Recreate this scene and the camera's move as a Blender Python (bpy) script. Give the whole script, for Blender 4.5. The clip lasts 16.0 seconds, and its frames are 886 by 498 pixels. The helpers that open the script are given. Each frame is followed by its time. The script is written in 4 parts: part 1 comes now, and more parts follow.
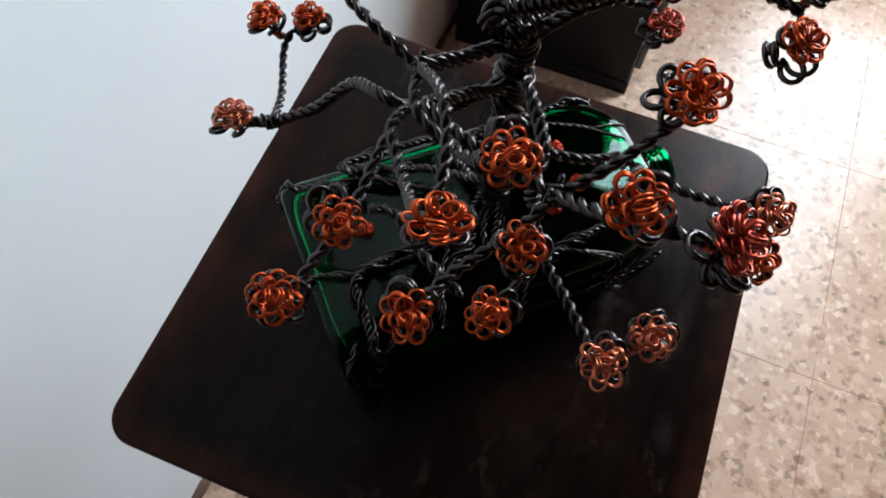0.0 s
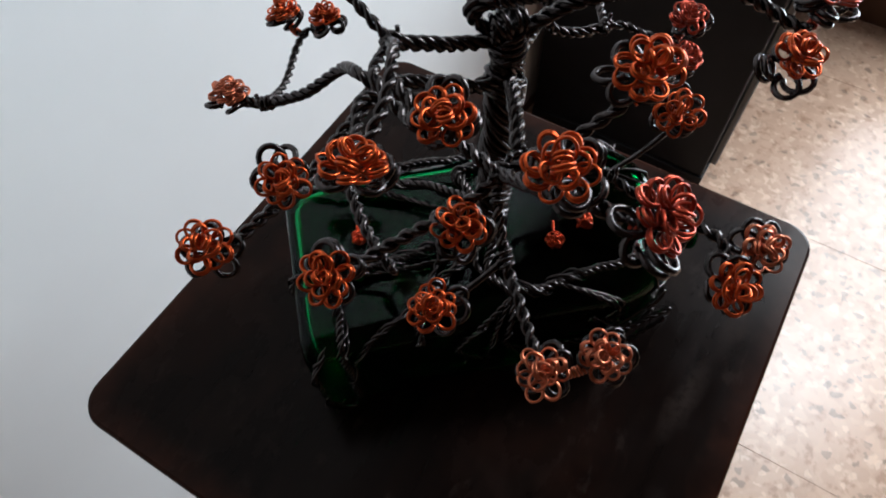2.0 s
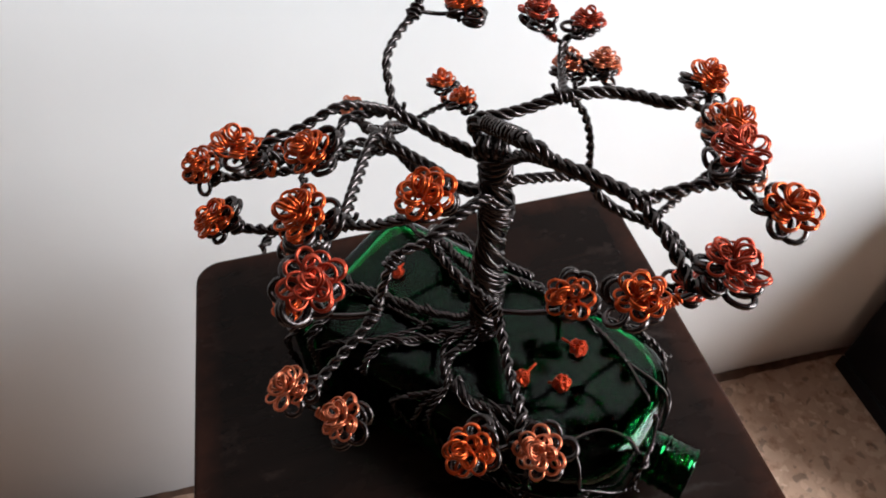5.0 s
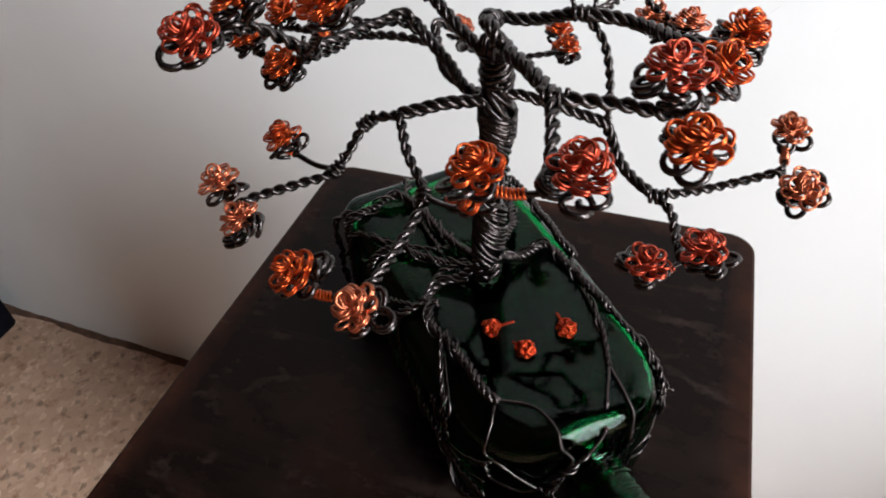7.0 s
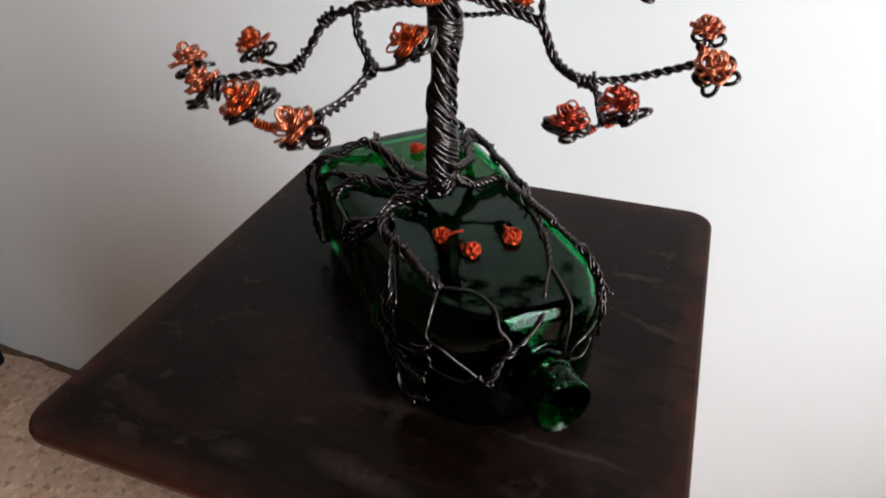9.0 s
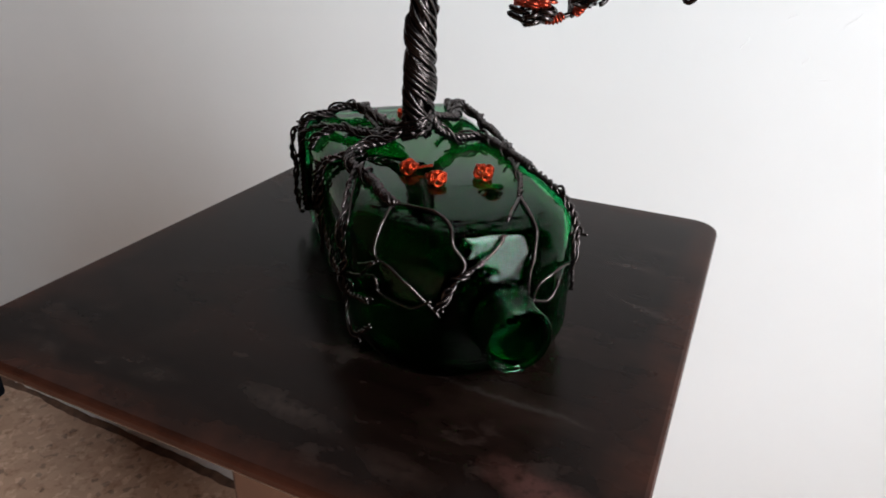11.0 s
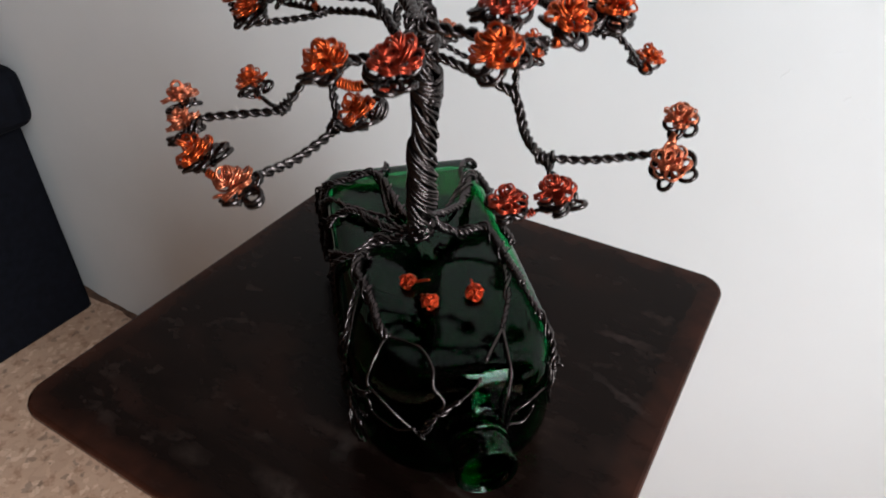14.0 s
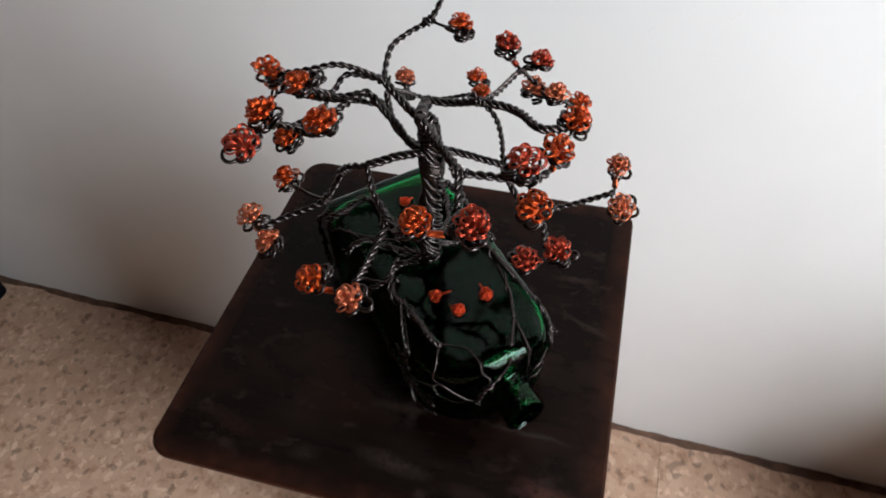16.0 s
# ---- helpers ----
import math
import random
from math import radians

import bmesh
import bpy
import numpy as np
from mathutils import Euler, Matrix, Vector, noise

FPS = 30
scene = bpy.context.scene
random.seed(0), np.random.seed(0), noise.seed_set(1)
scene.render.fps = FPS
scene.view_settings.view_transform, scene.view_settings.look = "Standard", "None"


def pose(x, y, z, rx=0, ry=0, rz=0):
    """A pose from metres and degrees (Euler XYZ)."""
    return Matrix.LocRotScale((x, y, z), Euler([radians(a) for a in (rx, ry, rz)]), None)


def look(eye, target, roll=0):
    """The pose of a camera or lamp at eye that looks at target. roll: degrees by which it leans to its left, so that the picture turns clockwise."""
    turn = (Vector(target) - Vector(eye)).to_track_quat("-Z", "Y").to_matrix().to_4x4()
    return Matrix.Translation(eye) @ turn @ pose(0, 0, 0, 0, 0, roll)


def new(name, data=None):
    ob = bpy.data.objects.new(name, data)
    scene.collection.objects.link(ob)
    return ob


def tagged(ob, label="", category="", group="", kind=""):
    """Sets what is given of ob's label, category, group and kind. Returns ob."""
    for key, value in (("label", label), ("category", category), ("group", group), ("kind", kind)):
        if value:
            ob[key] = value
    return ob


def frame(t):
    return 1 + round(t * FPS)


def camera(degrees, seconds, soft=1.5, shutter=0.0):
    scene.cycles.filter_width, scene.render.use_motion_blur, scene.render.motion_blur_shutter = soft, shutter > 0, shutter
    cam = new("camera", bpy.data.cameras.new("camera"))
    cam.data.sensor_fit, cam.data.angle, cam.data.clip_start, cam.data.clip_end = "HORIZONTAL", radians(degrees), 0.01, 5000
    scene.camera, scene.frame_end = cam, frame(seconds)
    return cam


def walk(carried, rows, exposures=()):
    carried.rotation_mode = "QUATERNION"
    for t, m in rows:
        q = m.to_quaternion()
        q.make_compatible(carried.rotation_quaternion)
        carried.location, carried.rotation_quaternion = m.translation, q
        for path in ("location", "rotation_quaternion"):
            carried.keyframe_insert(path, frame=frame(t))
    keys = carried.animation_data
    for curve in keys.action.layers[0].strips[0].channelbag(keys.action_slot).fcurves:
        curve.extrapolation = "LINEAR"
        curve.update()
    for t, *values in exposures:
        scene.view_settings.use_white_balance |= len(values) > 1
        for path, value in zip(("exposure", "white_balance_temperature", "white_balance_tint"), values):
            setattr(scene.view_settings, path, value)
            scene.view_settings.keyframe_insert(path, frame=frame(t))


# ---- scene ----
from mathutils.bvhtree import BVHTree

cam = camera(66.73, 16.0, soft=1.8, shutter=0.3)
PATH = [
    (0, (-0.14057, -0.03259, 0.96261), (0.24666, 0.10602, 0.05111), 2.416),
    (0.5, (-0.14554, -0.04089, 0.95562), (0.25992, 0.10546, 0.05330), 3.066),
    (1, (-0.14659, -0.04786, 0.95047), (0.29071, 0.13664, 0.07029), 0.547),
    (1.5, (-0.15004, -0.06175, 0.94357), (0.28380, 0.16501, 0.07158), -0.587),
    (2, (-0.14328, -0.07740, 0.93892), (0.29327, 0.20881, 0.08599), -1.829),
    (2.5, (-0.12965, -0.10002, 0.93564), (0.28735, 0.27416, 0.10733), -1.614),
    (3, (-0.10605, -0.12673, 0.93517), (0.28361, 0.30613, 0.12228), 0.536),
    (3.5, (-0.08700, -0.14626, 0.94197), (0.24789, 0.34858, 0.14011), -1.493),
    (4, (-0.06315, -0.16969, 0.94817), (0.20970, 0.37371, 0.15428), -2.766),
    (4.5, (-0.04880, -0.18468, 0.96149), (0.12364, 0.42225, 0.18567), -5.243),
    (4.7, (-0.04680, -0.18543, 0.95904), (0.11203, 0.44216, 0.19687), -4.279),
    (6.8, (0.06883, -0.21356, 0.91064), (-0.18620, 0.44562, 0.20321), -3.307),
    (7, (0.07865, -0.21846, 0.90467), (-0.19097, 0.45843, 0.21974), -3.331),
    (7.5, (0.10696, -0.22000, 0.89065), (-0.20416, 0.48029, 0.24815), -4.317),
    (8, (0.11252, -0.23099, 0.88874), (-0.22023, 0.46875, 0.25658), -4.564),
    (8.5, (0.10987, -0.26689, 0.88040), (-0.17621, 0.47638, 0.27568), -2.893),
    (9, (0.12352, -0.27492, 0.84768), (-0.18126, 0.48594, 0.27478), -1.679),
    (9.2, (0.12619, -0.27979, 0.83334), (-0.16878, 0.49155, 0.26941), 0.418),
    (11.3, (0.16115, -0.27986, 0.76285), (-0.23706, 0.53723, 0.34596), 0.587),
    (11.5, (0.16096, -0.27749, 0.75979), (-0.24626, 0.54066, 0.35382), -0.245),
    (12, (0.17911, -0.26216, 0.77228), (-0.29381, 0.51817, 0.36309), -0.751),
    (12.5, (0.19141, -0.24223, 0.79050), (-0.29470, 0.52808, 0.37780), -2.348),
    (13, (0.19213, -0.23782, 0.81571), (-0.28495, 0.50084, 0.33949), -2.559),
    (13.5, (0.18436, -0.24427, 0.83706), (-0.27022, 0.46787, 0.30207), -1.759),
    (14, (0.17240, -0.23868, 0.87566), (-0.24992, 0.45195, 0.28857), 0.087),
    (14.5, (0.16421, -0.23663, 0.91803), (-0.21693, 0.42899, 0.27641), 0.205),
    (15, (0.16041, -0.24544, 0.93718), (-0.21453, 0.38069, 0.25354), -0.891),
    (15.5, (0.15154, -0.26598, 0.98314), (-0.13839, 0.38138, 0.27826), -0.457),
    (16, (0.11064, -0.28549, 1.02403), (-0.08478, 0.34535, 0.27313), -2.602),
]
walk(cam, [(t, look(eye, target, roll)) for t, eye, target, roll in PATH],
     exposures=((0, -0.3, 5900, 6), (1.0, -0.42, 5950, 7), (2.0, -0.45, 6100, 8), (2.6, -0.2, 6300, 10), (3.5, 0.0, 6450, 12), (4.7, 0.06, 6600, 13), (6.8, 0.02, 6600, 12), (9.2, -0.06, 6600, 12), (11.5, -0.1, 6600, 12), (12.5, -0.24, 6600, 12), (13.2, -0.28, 6600, 12), (14.5, -0.2, 6600, 12), (15.0, -0.17, 6600, 12), (15.5, -0.3, 6600, 12), (16, -0.3, 6600, 12)))

# ---- light and exposure ----
EXPOSURE = 0.0
scene.view_settings.exposure = EXPOSURE
world = bpy.data.worlds.new("daylight")
scene.world = world
world.use_nodes = True
wn = world.node_tree.nodes
sky = wn.new("ShaderNodeTexSky")
sky.sky_type = "NISHITA"
sky.sun_disc = False
sky.sun_elevation = radians(40)
sky.sun_rotation = radians(90)
world.node_tree.links.new(sky.outputs["Color"], wn["Background"].inputs["Color"])
wn["Background"].inputs["Strength"].default_value = 0.1

WALL_Y = 0.297            # face of the wall behind the table, beside its middle
WALL_TURN = Matrix.Translation((0, 0.297, 0)) @ Matrix.Rotation(radians(-0.9), 4, "Z") @ Matrix.Translation((0, -0.297, 0))
FLOOR = -0.04             # floor level
ROOM_X0, ROOM_X1, ROOM_Y0, ROOM_H = -2.4, 1.30, -3.2, 2.7
WIN_Y0, WIN_Y1, WIN_Z0, WIN_Z1 = -0.92, -0.30, 0.16, 2.25


def daylight(name, y0, y1, z0, z1, watts):
    lamp = bpy.data.lights.new(name, "AREA")
    lamp.shape, lamp.size, lamp.size_y = "RECTANGLE", z1 - z0, y1 - y0
    lamp.energy, lamp.color = watts, (0.87, 0.945, 1.0)
    ob = new(name, lamp)
    ob.matrix_world = pose(ROOM_X1 + 0.02, (y0 + y1) / 2, (z0 + z1) / 2, 0, 90, 0)


TRANSOM = 1.02
daylight("window_daylight", WIN_Y0, WIN_Y1, TRANSOM, WIN_Z1, 76.0)
# lower lamp added to brighten the floor; no source known this low
daylight("low_floor_fill", WIN_Y0, WIN_Y1, WIN_Z0, TRANSOM, 26.0)


# ---- materials ----
def material(name):
    m = bpy.data.materials.new(name)
    m.use_nodes = True
    return m, m.node_tree.nodes, m.node_tree.links, m.node_tree.nodes["Principled BSDF"]


def ramp(nodes, stops):
    r = nodes.new("ShaderNodeValToRGB")
    while len(r.color_ramp.elements) < len(stops):
        r.color_ramp.elements.new(0.5)
    for e, (p, c) in zip(r.color_ramp.elements, stops):
        e.position, e.color = p, (*c, 1)
    return r


def noise_tex(nodes, links, scale, detail=4, rough=0.55, coord="Object", stretch=(1, 1, 1)):
    tc = nodes.new("ShaderNodeTexCoord")
    mp = nodes.new("ShaderNodeMapping")
    mp.inputs["Scale"].default_value = stretch
    nt = nodes.new("ShaderNodeTexNoise")
    nt.inputs["Scale"].default_value, nt.inputs["Detail"].default_value, nt.inputs["Roughness"].default_value = scale, detail, rough
    links.new(tc.outputs[coord], mp.inputs["Vector"])
    links.new(mp.outputs["Vector"], nt.inputs["Vector"])
    return nt


def mix_rgb(nodes, links, fac, a, b, blend="MIX"):
    mx = nodes.new("ShaderNodeMix")
    mx.data_type, mx.blend_type = "RGBA", blend
    for socket, v in ((mx.inputs[0], fac), (mx.inputs[6], a), (mx.inputs[7], b)):
        if isinstance(v, (int, float)):
            socket.default_value = v
        elif isinstance(v, tuple):
            socket.default_value = (*v, 1)
        else:
            links.new(v, socket)
    return mx.outputs[2]


def bump(nodes, links, bsdf, height, strength, distance):
    b = nodes.new("ShaderNodeBump")
    b.inputs["Strength"].default_value, b.inputs["Distance"].default_value = strength, distance
    links.new(height, b.inputs["Height"])
    links.new(b.outputs["Normal"], bsdf.inputs["Normal"])


def plaster():
    m, n, l, b = material("white_plaster")
    big = noise_tex(n, l, 2.2, 5)
    r = ramp(n, ((0.3, (0.76, 0.755, 0.74)), (0.7, (0.83, 0.825, 0.815))))
    l.new(big.outputs["Fac"], r.inputs["Fac"])
    l.new(r.outputs["Color"], b.inputs["Base Color"])
    b.inputs["Roughness"].default_value = 0.75
    fine = noise_tex(n, l, 45, 6, 0.6)
    trowel = noise_tex(n, l, 9, 3, 0.5, stretch=(1, 1, 0.5))
    both = n.new("ShaderNodeMath")
    both.operation = "MULTIPLY_ADD"
    both.inputs[1].default_value = 4.0
    l.new(trowel.outputs["Fac"], both.inputs[0])
    l.new(fine.outputs["Fac"], both.inputs[2])
    bump(n, l, b, both.outputs["Value"], 0.06, 0.003)
    return m


def terrazzo():
    m, n, l, b = material("beige_terrazzo")
    geo = n.new("ShaderNodeNewGeometry")
    warp = n.new("ShaderNodeTexNoise")
    warp.inputs["Scale"].default_value, warp.inputs["Detail"].default_value = 60, 3
    l.new(geo.outputs["Position"], warp.inputs["Vector"])
    shift = n.new("ShaderNodeVectorMath")
    shift.operation = "MULTIPLY_ADD"
    shift.inputs[1].default_value = (0.016, 0.016, 0.016)
    l.new(warp.outputs["Color"], shift.inputs[0])
    l.new(geo.outputs["Position"], shift.inputs[2])
    cells = []
    for scale in (60, 110):
        v = n.new("ShaderNodeTexVoronoi")
        v.inputs["Scale"].default_value = scale
        l.new(shift.outputs["Vector"], v.inputs["Vector"])
        sep = n.new("ShaderNodeSeparateColor")
        l.new(v.outputs["Color"], sep.inputs["Color"])
        cells.append((v, sep))
    tone = ramp(n, ((0.0, (0.42, 0.28, 0.20)), (0.35, (0.53, 0.36, 0.262)), (0.7, (0.60, 0.42, 0.315)), (1.0, (0.70, 0.52, 0.405))))
    l.new(cells[0][1].outputs["Red"], tone.inputs["Fac"])
    speck = ramp(n, ((0.0, (0.17, 0.115, 0.085)), (0.05, (0.22, 0.155, 0.12)), (0.075, (0.52, 0.355, 0.26)), (0.84, (0.56, 0.385, 0.285)), (0.90, (0.72, 0.54, 0.42)), (1.0, (0.77, 0.60, 0.48))))
    l.new(cells[1][1].outputs["Green"], speck.inputs["Fac"])
    c = mix_rgb(n, l, 0.6, tone.outputs["Color"], speck.outputs["Color"])
    blot = noise_tex(n, l, 38, 5, 0.65, coord="Object")
    br = ramp(n, ((0.36, (0.62, 0.52, 0.45)), (0.46, (1, 1, 1)), (0.62, (1, 1, 1)), (0.72, (1.0, 0.97, 0.92))))
    l.new(blot.outputs["Fac"], br.inputs["Fac"])
    c = mix_rgb(n, l, 0.8, c, br.outputs["Color"], "MULTIPLY")
    cloud = noise_tex(n, l, 3.0, 4)
    dirt = ramp(n, ((0.3, (0.86, 0.84, 0.82)), (0.7, (1, 1, 1))))
    l.new(cloud.outputs["Fac"], dirt.inputs["Fac"])
    c = mix_rgb(n, l, 1.0, c, dirt.outputs["Color"], "MULTIPLY")
    info = n.new("ShaderNodeObjectInfo")
    each = ramp(n, ((0.0, (0.95, 0.94, 0.93)), (1.0, (1, 1, 1))))
    l.new(info.outputs["Random"], each.inputs["Fac"])
    c = mix_rgb(n, l, 1.0, c, each.outputs["Color"], "MULTIPLY")
    c = mix_rgb(n, l, 1.0, c, (1.07, 1.01, 0.96), "MULTIPLY")
    l.new(c, b.inputs["Base Color"])
    b.inputs["Roughness"].default_value = 0.3
    return m


def near_segment(nodes, links, where, a, b, width, soft):
    """A soft mask round the line from a to b."""
    d = (b[0] - a[0], b[1] - a[1])
    length = math.hypot(*d)
    rel = nodes.new("ShaderNodeVectorMath")
    rel.operation = "SUBTRACT"
    links.new(where, rel.inputs[0])
    rel.inputs[1].default_value = ((a[0] + b[0]) / 2, (a[1] + b[1]) / 2, TOP)
    turn = nodes.new("ShaderNodeVectorRotate")
    turn.rotation_type = "Z_AXIS"
    turn.inputs["Angle"].default_value = -math.atan2(d[1], d[0])
    links.new(rel.outputs["Vector"], turn.inputs["Vector"])
    flat = nodes.new("ShaderNodeVectorMath")
    flat.operation = "MULTIPLY"
    flat.inputs[1].default_value = (2 / length, 2 / width, 0)
    links.new(turn.outputs["Vector"], flat.inputs[0])
    size = nodes.new("ShaderNodeVectorMath")
    size.operation = "LENGTH"
    links.new(flat.outputs["Vector"], size.inputs[0])
    out = nodes.new("ShaderNodeMapRange")
    out.inputs["From Min"].default_value, out.inputs["From Max"].default_value = 1 + soft, 1 - soft
    links.new(size.outputs["Value"], out.inputs["Value"])
    return out.outputs["Result"]


TOP = 0.60                # height of the table top


def stained_wood():
    m, n, l, b = material("dark_stained_wood")
    grain = noise_tex(n, l, 14, 6, 0.6, stretch=(1, 9, 9))
    base = ramp(n, ((0.25, (0.0026, 0.0012, 0.0009)), (0.55, (0.0043, 0.0020, 0.0015)), (0.8, (0.0080, 0.0038, 0.0028))))
    l.new(grain.outputs["Fac"], base.inputs["Fac"])
    worn = noise_tex(n, l, 9, 6, 0.62, stretch=(1, 1.8, 1))
    wr = ramp(n, ((0.56, (0, 0, 0)), (0.72, (0.55, 0.55, 0.55))))
    l.new(worn.outputs["Fac"], wr.inputs["Fac"])
    c = mix_rgb(n, l, wr.outputs["Color"], base.outputs["Color"], (0.018, 0.0092, 0.0070))
    red = noise_tex(n, l, 6.5, 5)
    rr = ramp(n, ((0.52, (0, 0, 0)), (0.70, (0.75, 0.75, 0.75))))
    l.new(red.outputs["Fac"], rr.inputs["Fac"])
    c = mix_rgb(n, l, rr.outputs["Color"], c, (0.026, 0.0088, 0.0052))
    fleck = noise_tex(n, l, 46, 6, 0.7, stretch=(1, 1.6, 1))
    fr = ramp(n, ((0.57, (0, 0, 0)), (0.66, (0.5, 0.5, 0.5))))
    l.new(fleck.outputs["Fac"], fr.inputs["Fac"])
    c = mix_rgb(n, l, fr.outputs["Color"], c, (0.024, 0.0150, 0.0120))
    # scratches and bare patches in the stain
    geo = n.new("ShaderNodeNewGeometry")
    wob = n.new("ShaderNodeTexNoise")
    wob.inputs["Scale"].default_value, wob.inputs["Detail"].default_value = 150, 4
    l.new(geo.outputs["Position"], wob.inputs["Vector"])
    shift = n.new("ShaderNodeVectorMath")
    shift.operation = "MULTIPLY_ADD"
    shift.inputs[1].default_value = (0.010, 0.010, 0)
    l.new(wob.outputs["Color"], shift.inputs[0])
    off = n.new("ShaderNodeVectorMath")
    off.inputs[1].default_value = (-0.005, -0.005, 0)
    l.new(geo.outputs["Position"], off.inputs[0])
    l.new(off.outputs["Vector"], shift.inputs[2])
    chip = noise_tex(n, l, 260, 3)
    for start, end, width, soft, tone in (((-0.001, -0.078), (0.056, -0.073), 0.006, 0.6, (0.0180, 0.0108, 0.0086)), ((0.072, -0.075), (0.130, -0.077), 0.003, 0.6, (0.0201, 0.0152, 0.0130)),
                                          ((-0.001, -0.116), (0.036, -0.120), 0.009, 0.7, (0.0202, 0.0133, 0.0107)), ((-0.050, -0.126), (-0.034, -0.125), 0.007, 0.7, (0.0130, 0.0083, 0.0066)),
                                          ((0.104, -0.112), (0.140, -0.122), 0.015, 0.5, (0.0446, 0.0187, 0.0151)), ((0.017, -0.066), (0.020, -0.088), 0.008, 0.6, (0.0161, 0.0116, 0.0098)),
                                          ((-0.113, -0.114), (-0.083, -0.122), 0.008, 0.5, (0.0116, 0.0049, 0.0036)), ((0.100, 0.063), (0.125, 0.065), 0.005, 0.6, (0.0246, 0.0156, 0.0134)),
                                          ((0.112, 0.027), (0.142, 0.015), 0.004, 0.6, (0.0201, 0.0134, 0.0116)), ((-0.075, -0.100), (-0.045, -0.106), 0.012, 0.7, (0.0071, 0.0036, 0.0027)),
                                          ((0.060, -0.125), (0.085, -0.130), 0.010, 0.7, (0.0143, 0.0081, 0.0063)), ((-0.120, -0.060), (-0.090, -0.075), 0.010, 0.8, (0.0081, 0.0036, 0.0027)), ((0.128, -0.04), (0.133, -0.085), 0.012, 0.7, (0.0089, 0.0036, 0.0027))):
        mask = near_segment(n, l, shift.outputs["Vector"], start, end, width, soft)
        part_mask = n.new("ShaderNodeMath")
        part_mask.operation = "MULTIPLY"
        l.new(mask, part_mask.inputs[0])
        br = ramp(n, ((0.28, (0.25, 0.25, 0.25)), (0.52, (0.95, 0.95, 0.95))))
        l.new(chip.outputs["Fac"], br.inputs["Fac"])
        l.new(br.outputs["Color"], part_mask.inputs[1])
        c = mix_rgb(n, l, part_mask.outputs["Value"], c, tone)
    # the stain is rubbed off along the rim
    sep = n.new("ShaderNodeSeparateXYZ")
    l.new(geo.outputs["Position"], sep.inputs["Vector"])
    rim = n.new("ShaderNodeMapRange")
    rim.inputs["From Min"].default_value, rim.inputs["From Max"].default_value = TOP - 0.0002, TOP - 0.0022
    l.new(sep.outputs["Z"], rim.inputs["Value"])
    rub = noise_tex(n, l, 40, 5)
    rb = ramp(n, ((0.35, (0.25, 0.25, 0.25)), (0.65, (1, 1, 1))))
    l.new(rub.outputs["Fac"], rb.inputs["Fac"])
    rimmask = mix_rgb(n, l, 1.0, rim.outputs["Result"], rb.outputs["Color"], "MULTIPLY")
    c = mix_rgb(n, l, rimmask, c, (0.085, 0.026, 0.014))
    # reddish worn border of the top
    far = n.new("ShaderNodeVectorMath")
    far.operation = "ABSOLUTE"
    l.new(shift.outputs["Vector"], far.inputs[0])
    apart = n.new("ShaderNodeSeparateXYZ")
    l.new(far.outputs["Vector"], apart.inputs["Vector"])
    most = n.new("ShaderNodeMath")
    most.operation = "MAXIMUM"
    l.new(apart.outputs["X"], most.inputs[0])
    l.new(apart.outputs["Y"], most.inputs[1])
    band = n.new("ShaderNodeMapRange")
    band.inputs["From Min"].default_value, band.inputs["From Max"].default_value = 0.134, 0.150
    l.new(most.outputs["Value"], band.inputs["Value"])
    bandmask = mix_rgb(n, l, 1.0, band.outputs["Result"], rb.outputs["Color"], "MULTIPLY")
    c = mix_rgb(n, l, bandmask, c, (0.032, 0.0105, 0.0062))
    l.new(c, b.inputs["Base Color"])
    rough = ramp(n, ((0.3, (0.14, 0.14, 0.14)), (0.7, (0.34, 0.34, 0.34))))
    l.new(worn.outputs["Fac"], rough.inputs["Fac"])
    l.new(rough.outputs["Color"], b.inputs["Roughness"])
    b.inputs["Specular IOR Level"].default_value = 0.085
    b.inputs["Specular Tint"].default_value = (1.0, 0.86, 0.80, 1)
    bump(n, l, b, grain.outputs["Fac"], 0.15, 0.0006)
    return m


def simple(name, colour, rough=0.5, metal=0.0, vary=0.25, scale=60, bump_d=0.0, spec=None):
    m, n, l, b = material(name)
    nt = noise_tex(n, l, scale, 5)
    lo, hi = tuple(v * (1 - vary) for v in colour), tuple(min(1, v * (1 + vary)) for v in colour)
    r = ramp(n, ((0.3, lo), (0.7, hi)))
    l.new(nt.outputs["Fac"], r.inputs["Fac"])
    l.new(r.outputs["Color"], b.inputs["Base Color"])
    b.inputs["Roughness"].default_value, b.inputs["Metallic"].default_value = rough, metal
    if spec is not None:
        b.inputs["Specular IOR Level"].default_value = spec
    if bump_d:
        bump(n, l, b, nt.outputs["Fac"], 0.4, bump_d)
    return m


def green_glass():
    m, n, l, b = material("dark_green_glass")
    b.inputs["Base Color"].default_value = (0.0056, 0.255, 0.064, 1)
    b.inputs["Transmission Weight"].default_value = 1.0
    b.inputs["IOR"].default_value = 1.23
    wave = noise_tex(n, l, 30, 2)
    b.inputs["Roughness"].default_value = 0.0
    bump(n, l, b, wave.outputs["Fac"], 0.03, 0.002)
    return m


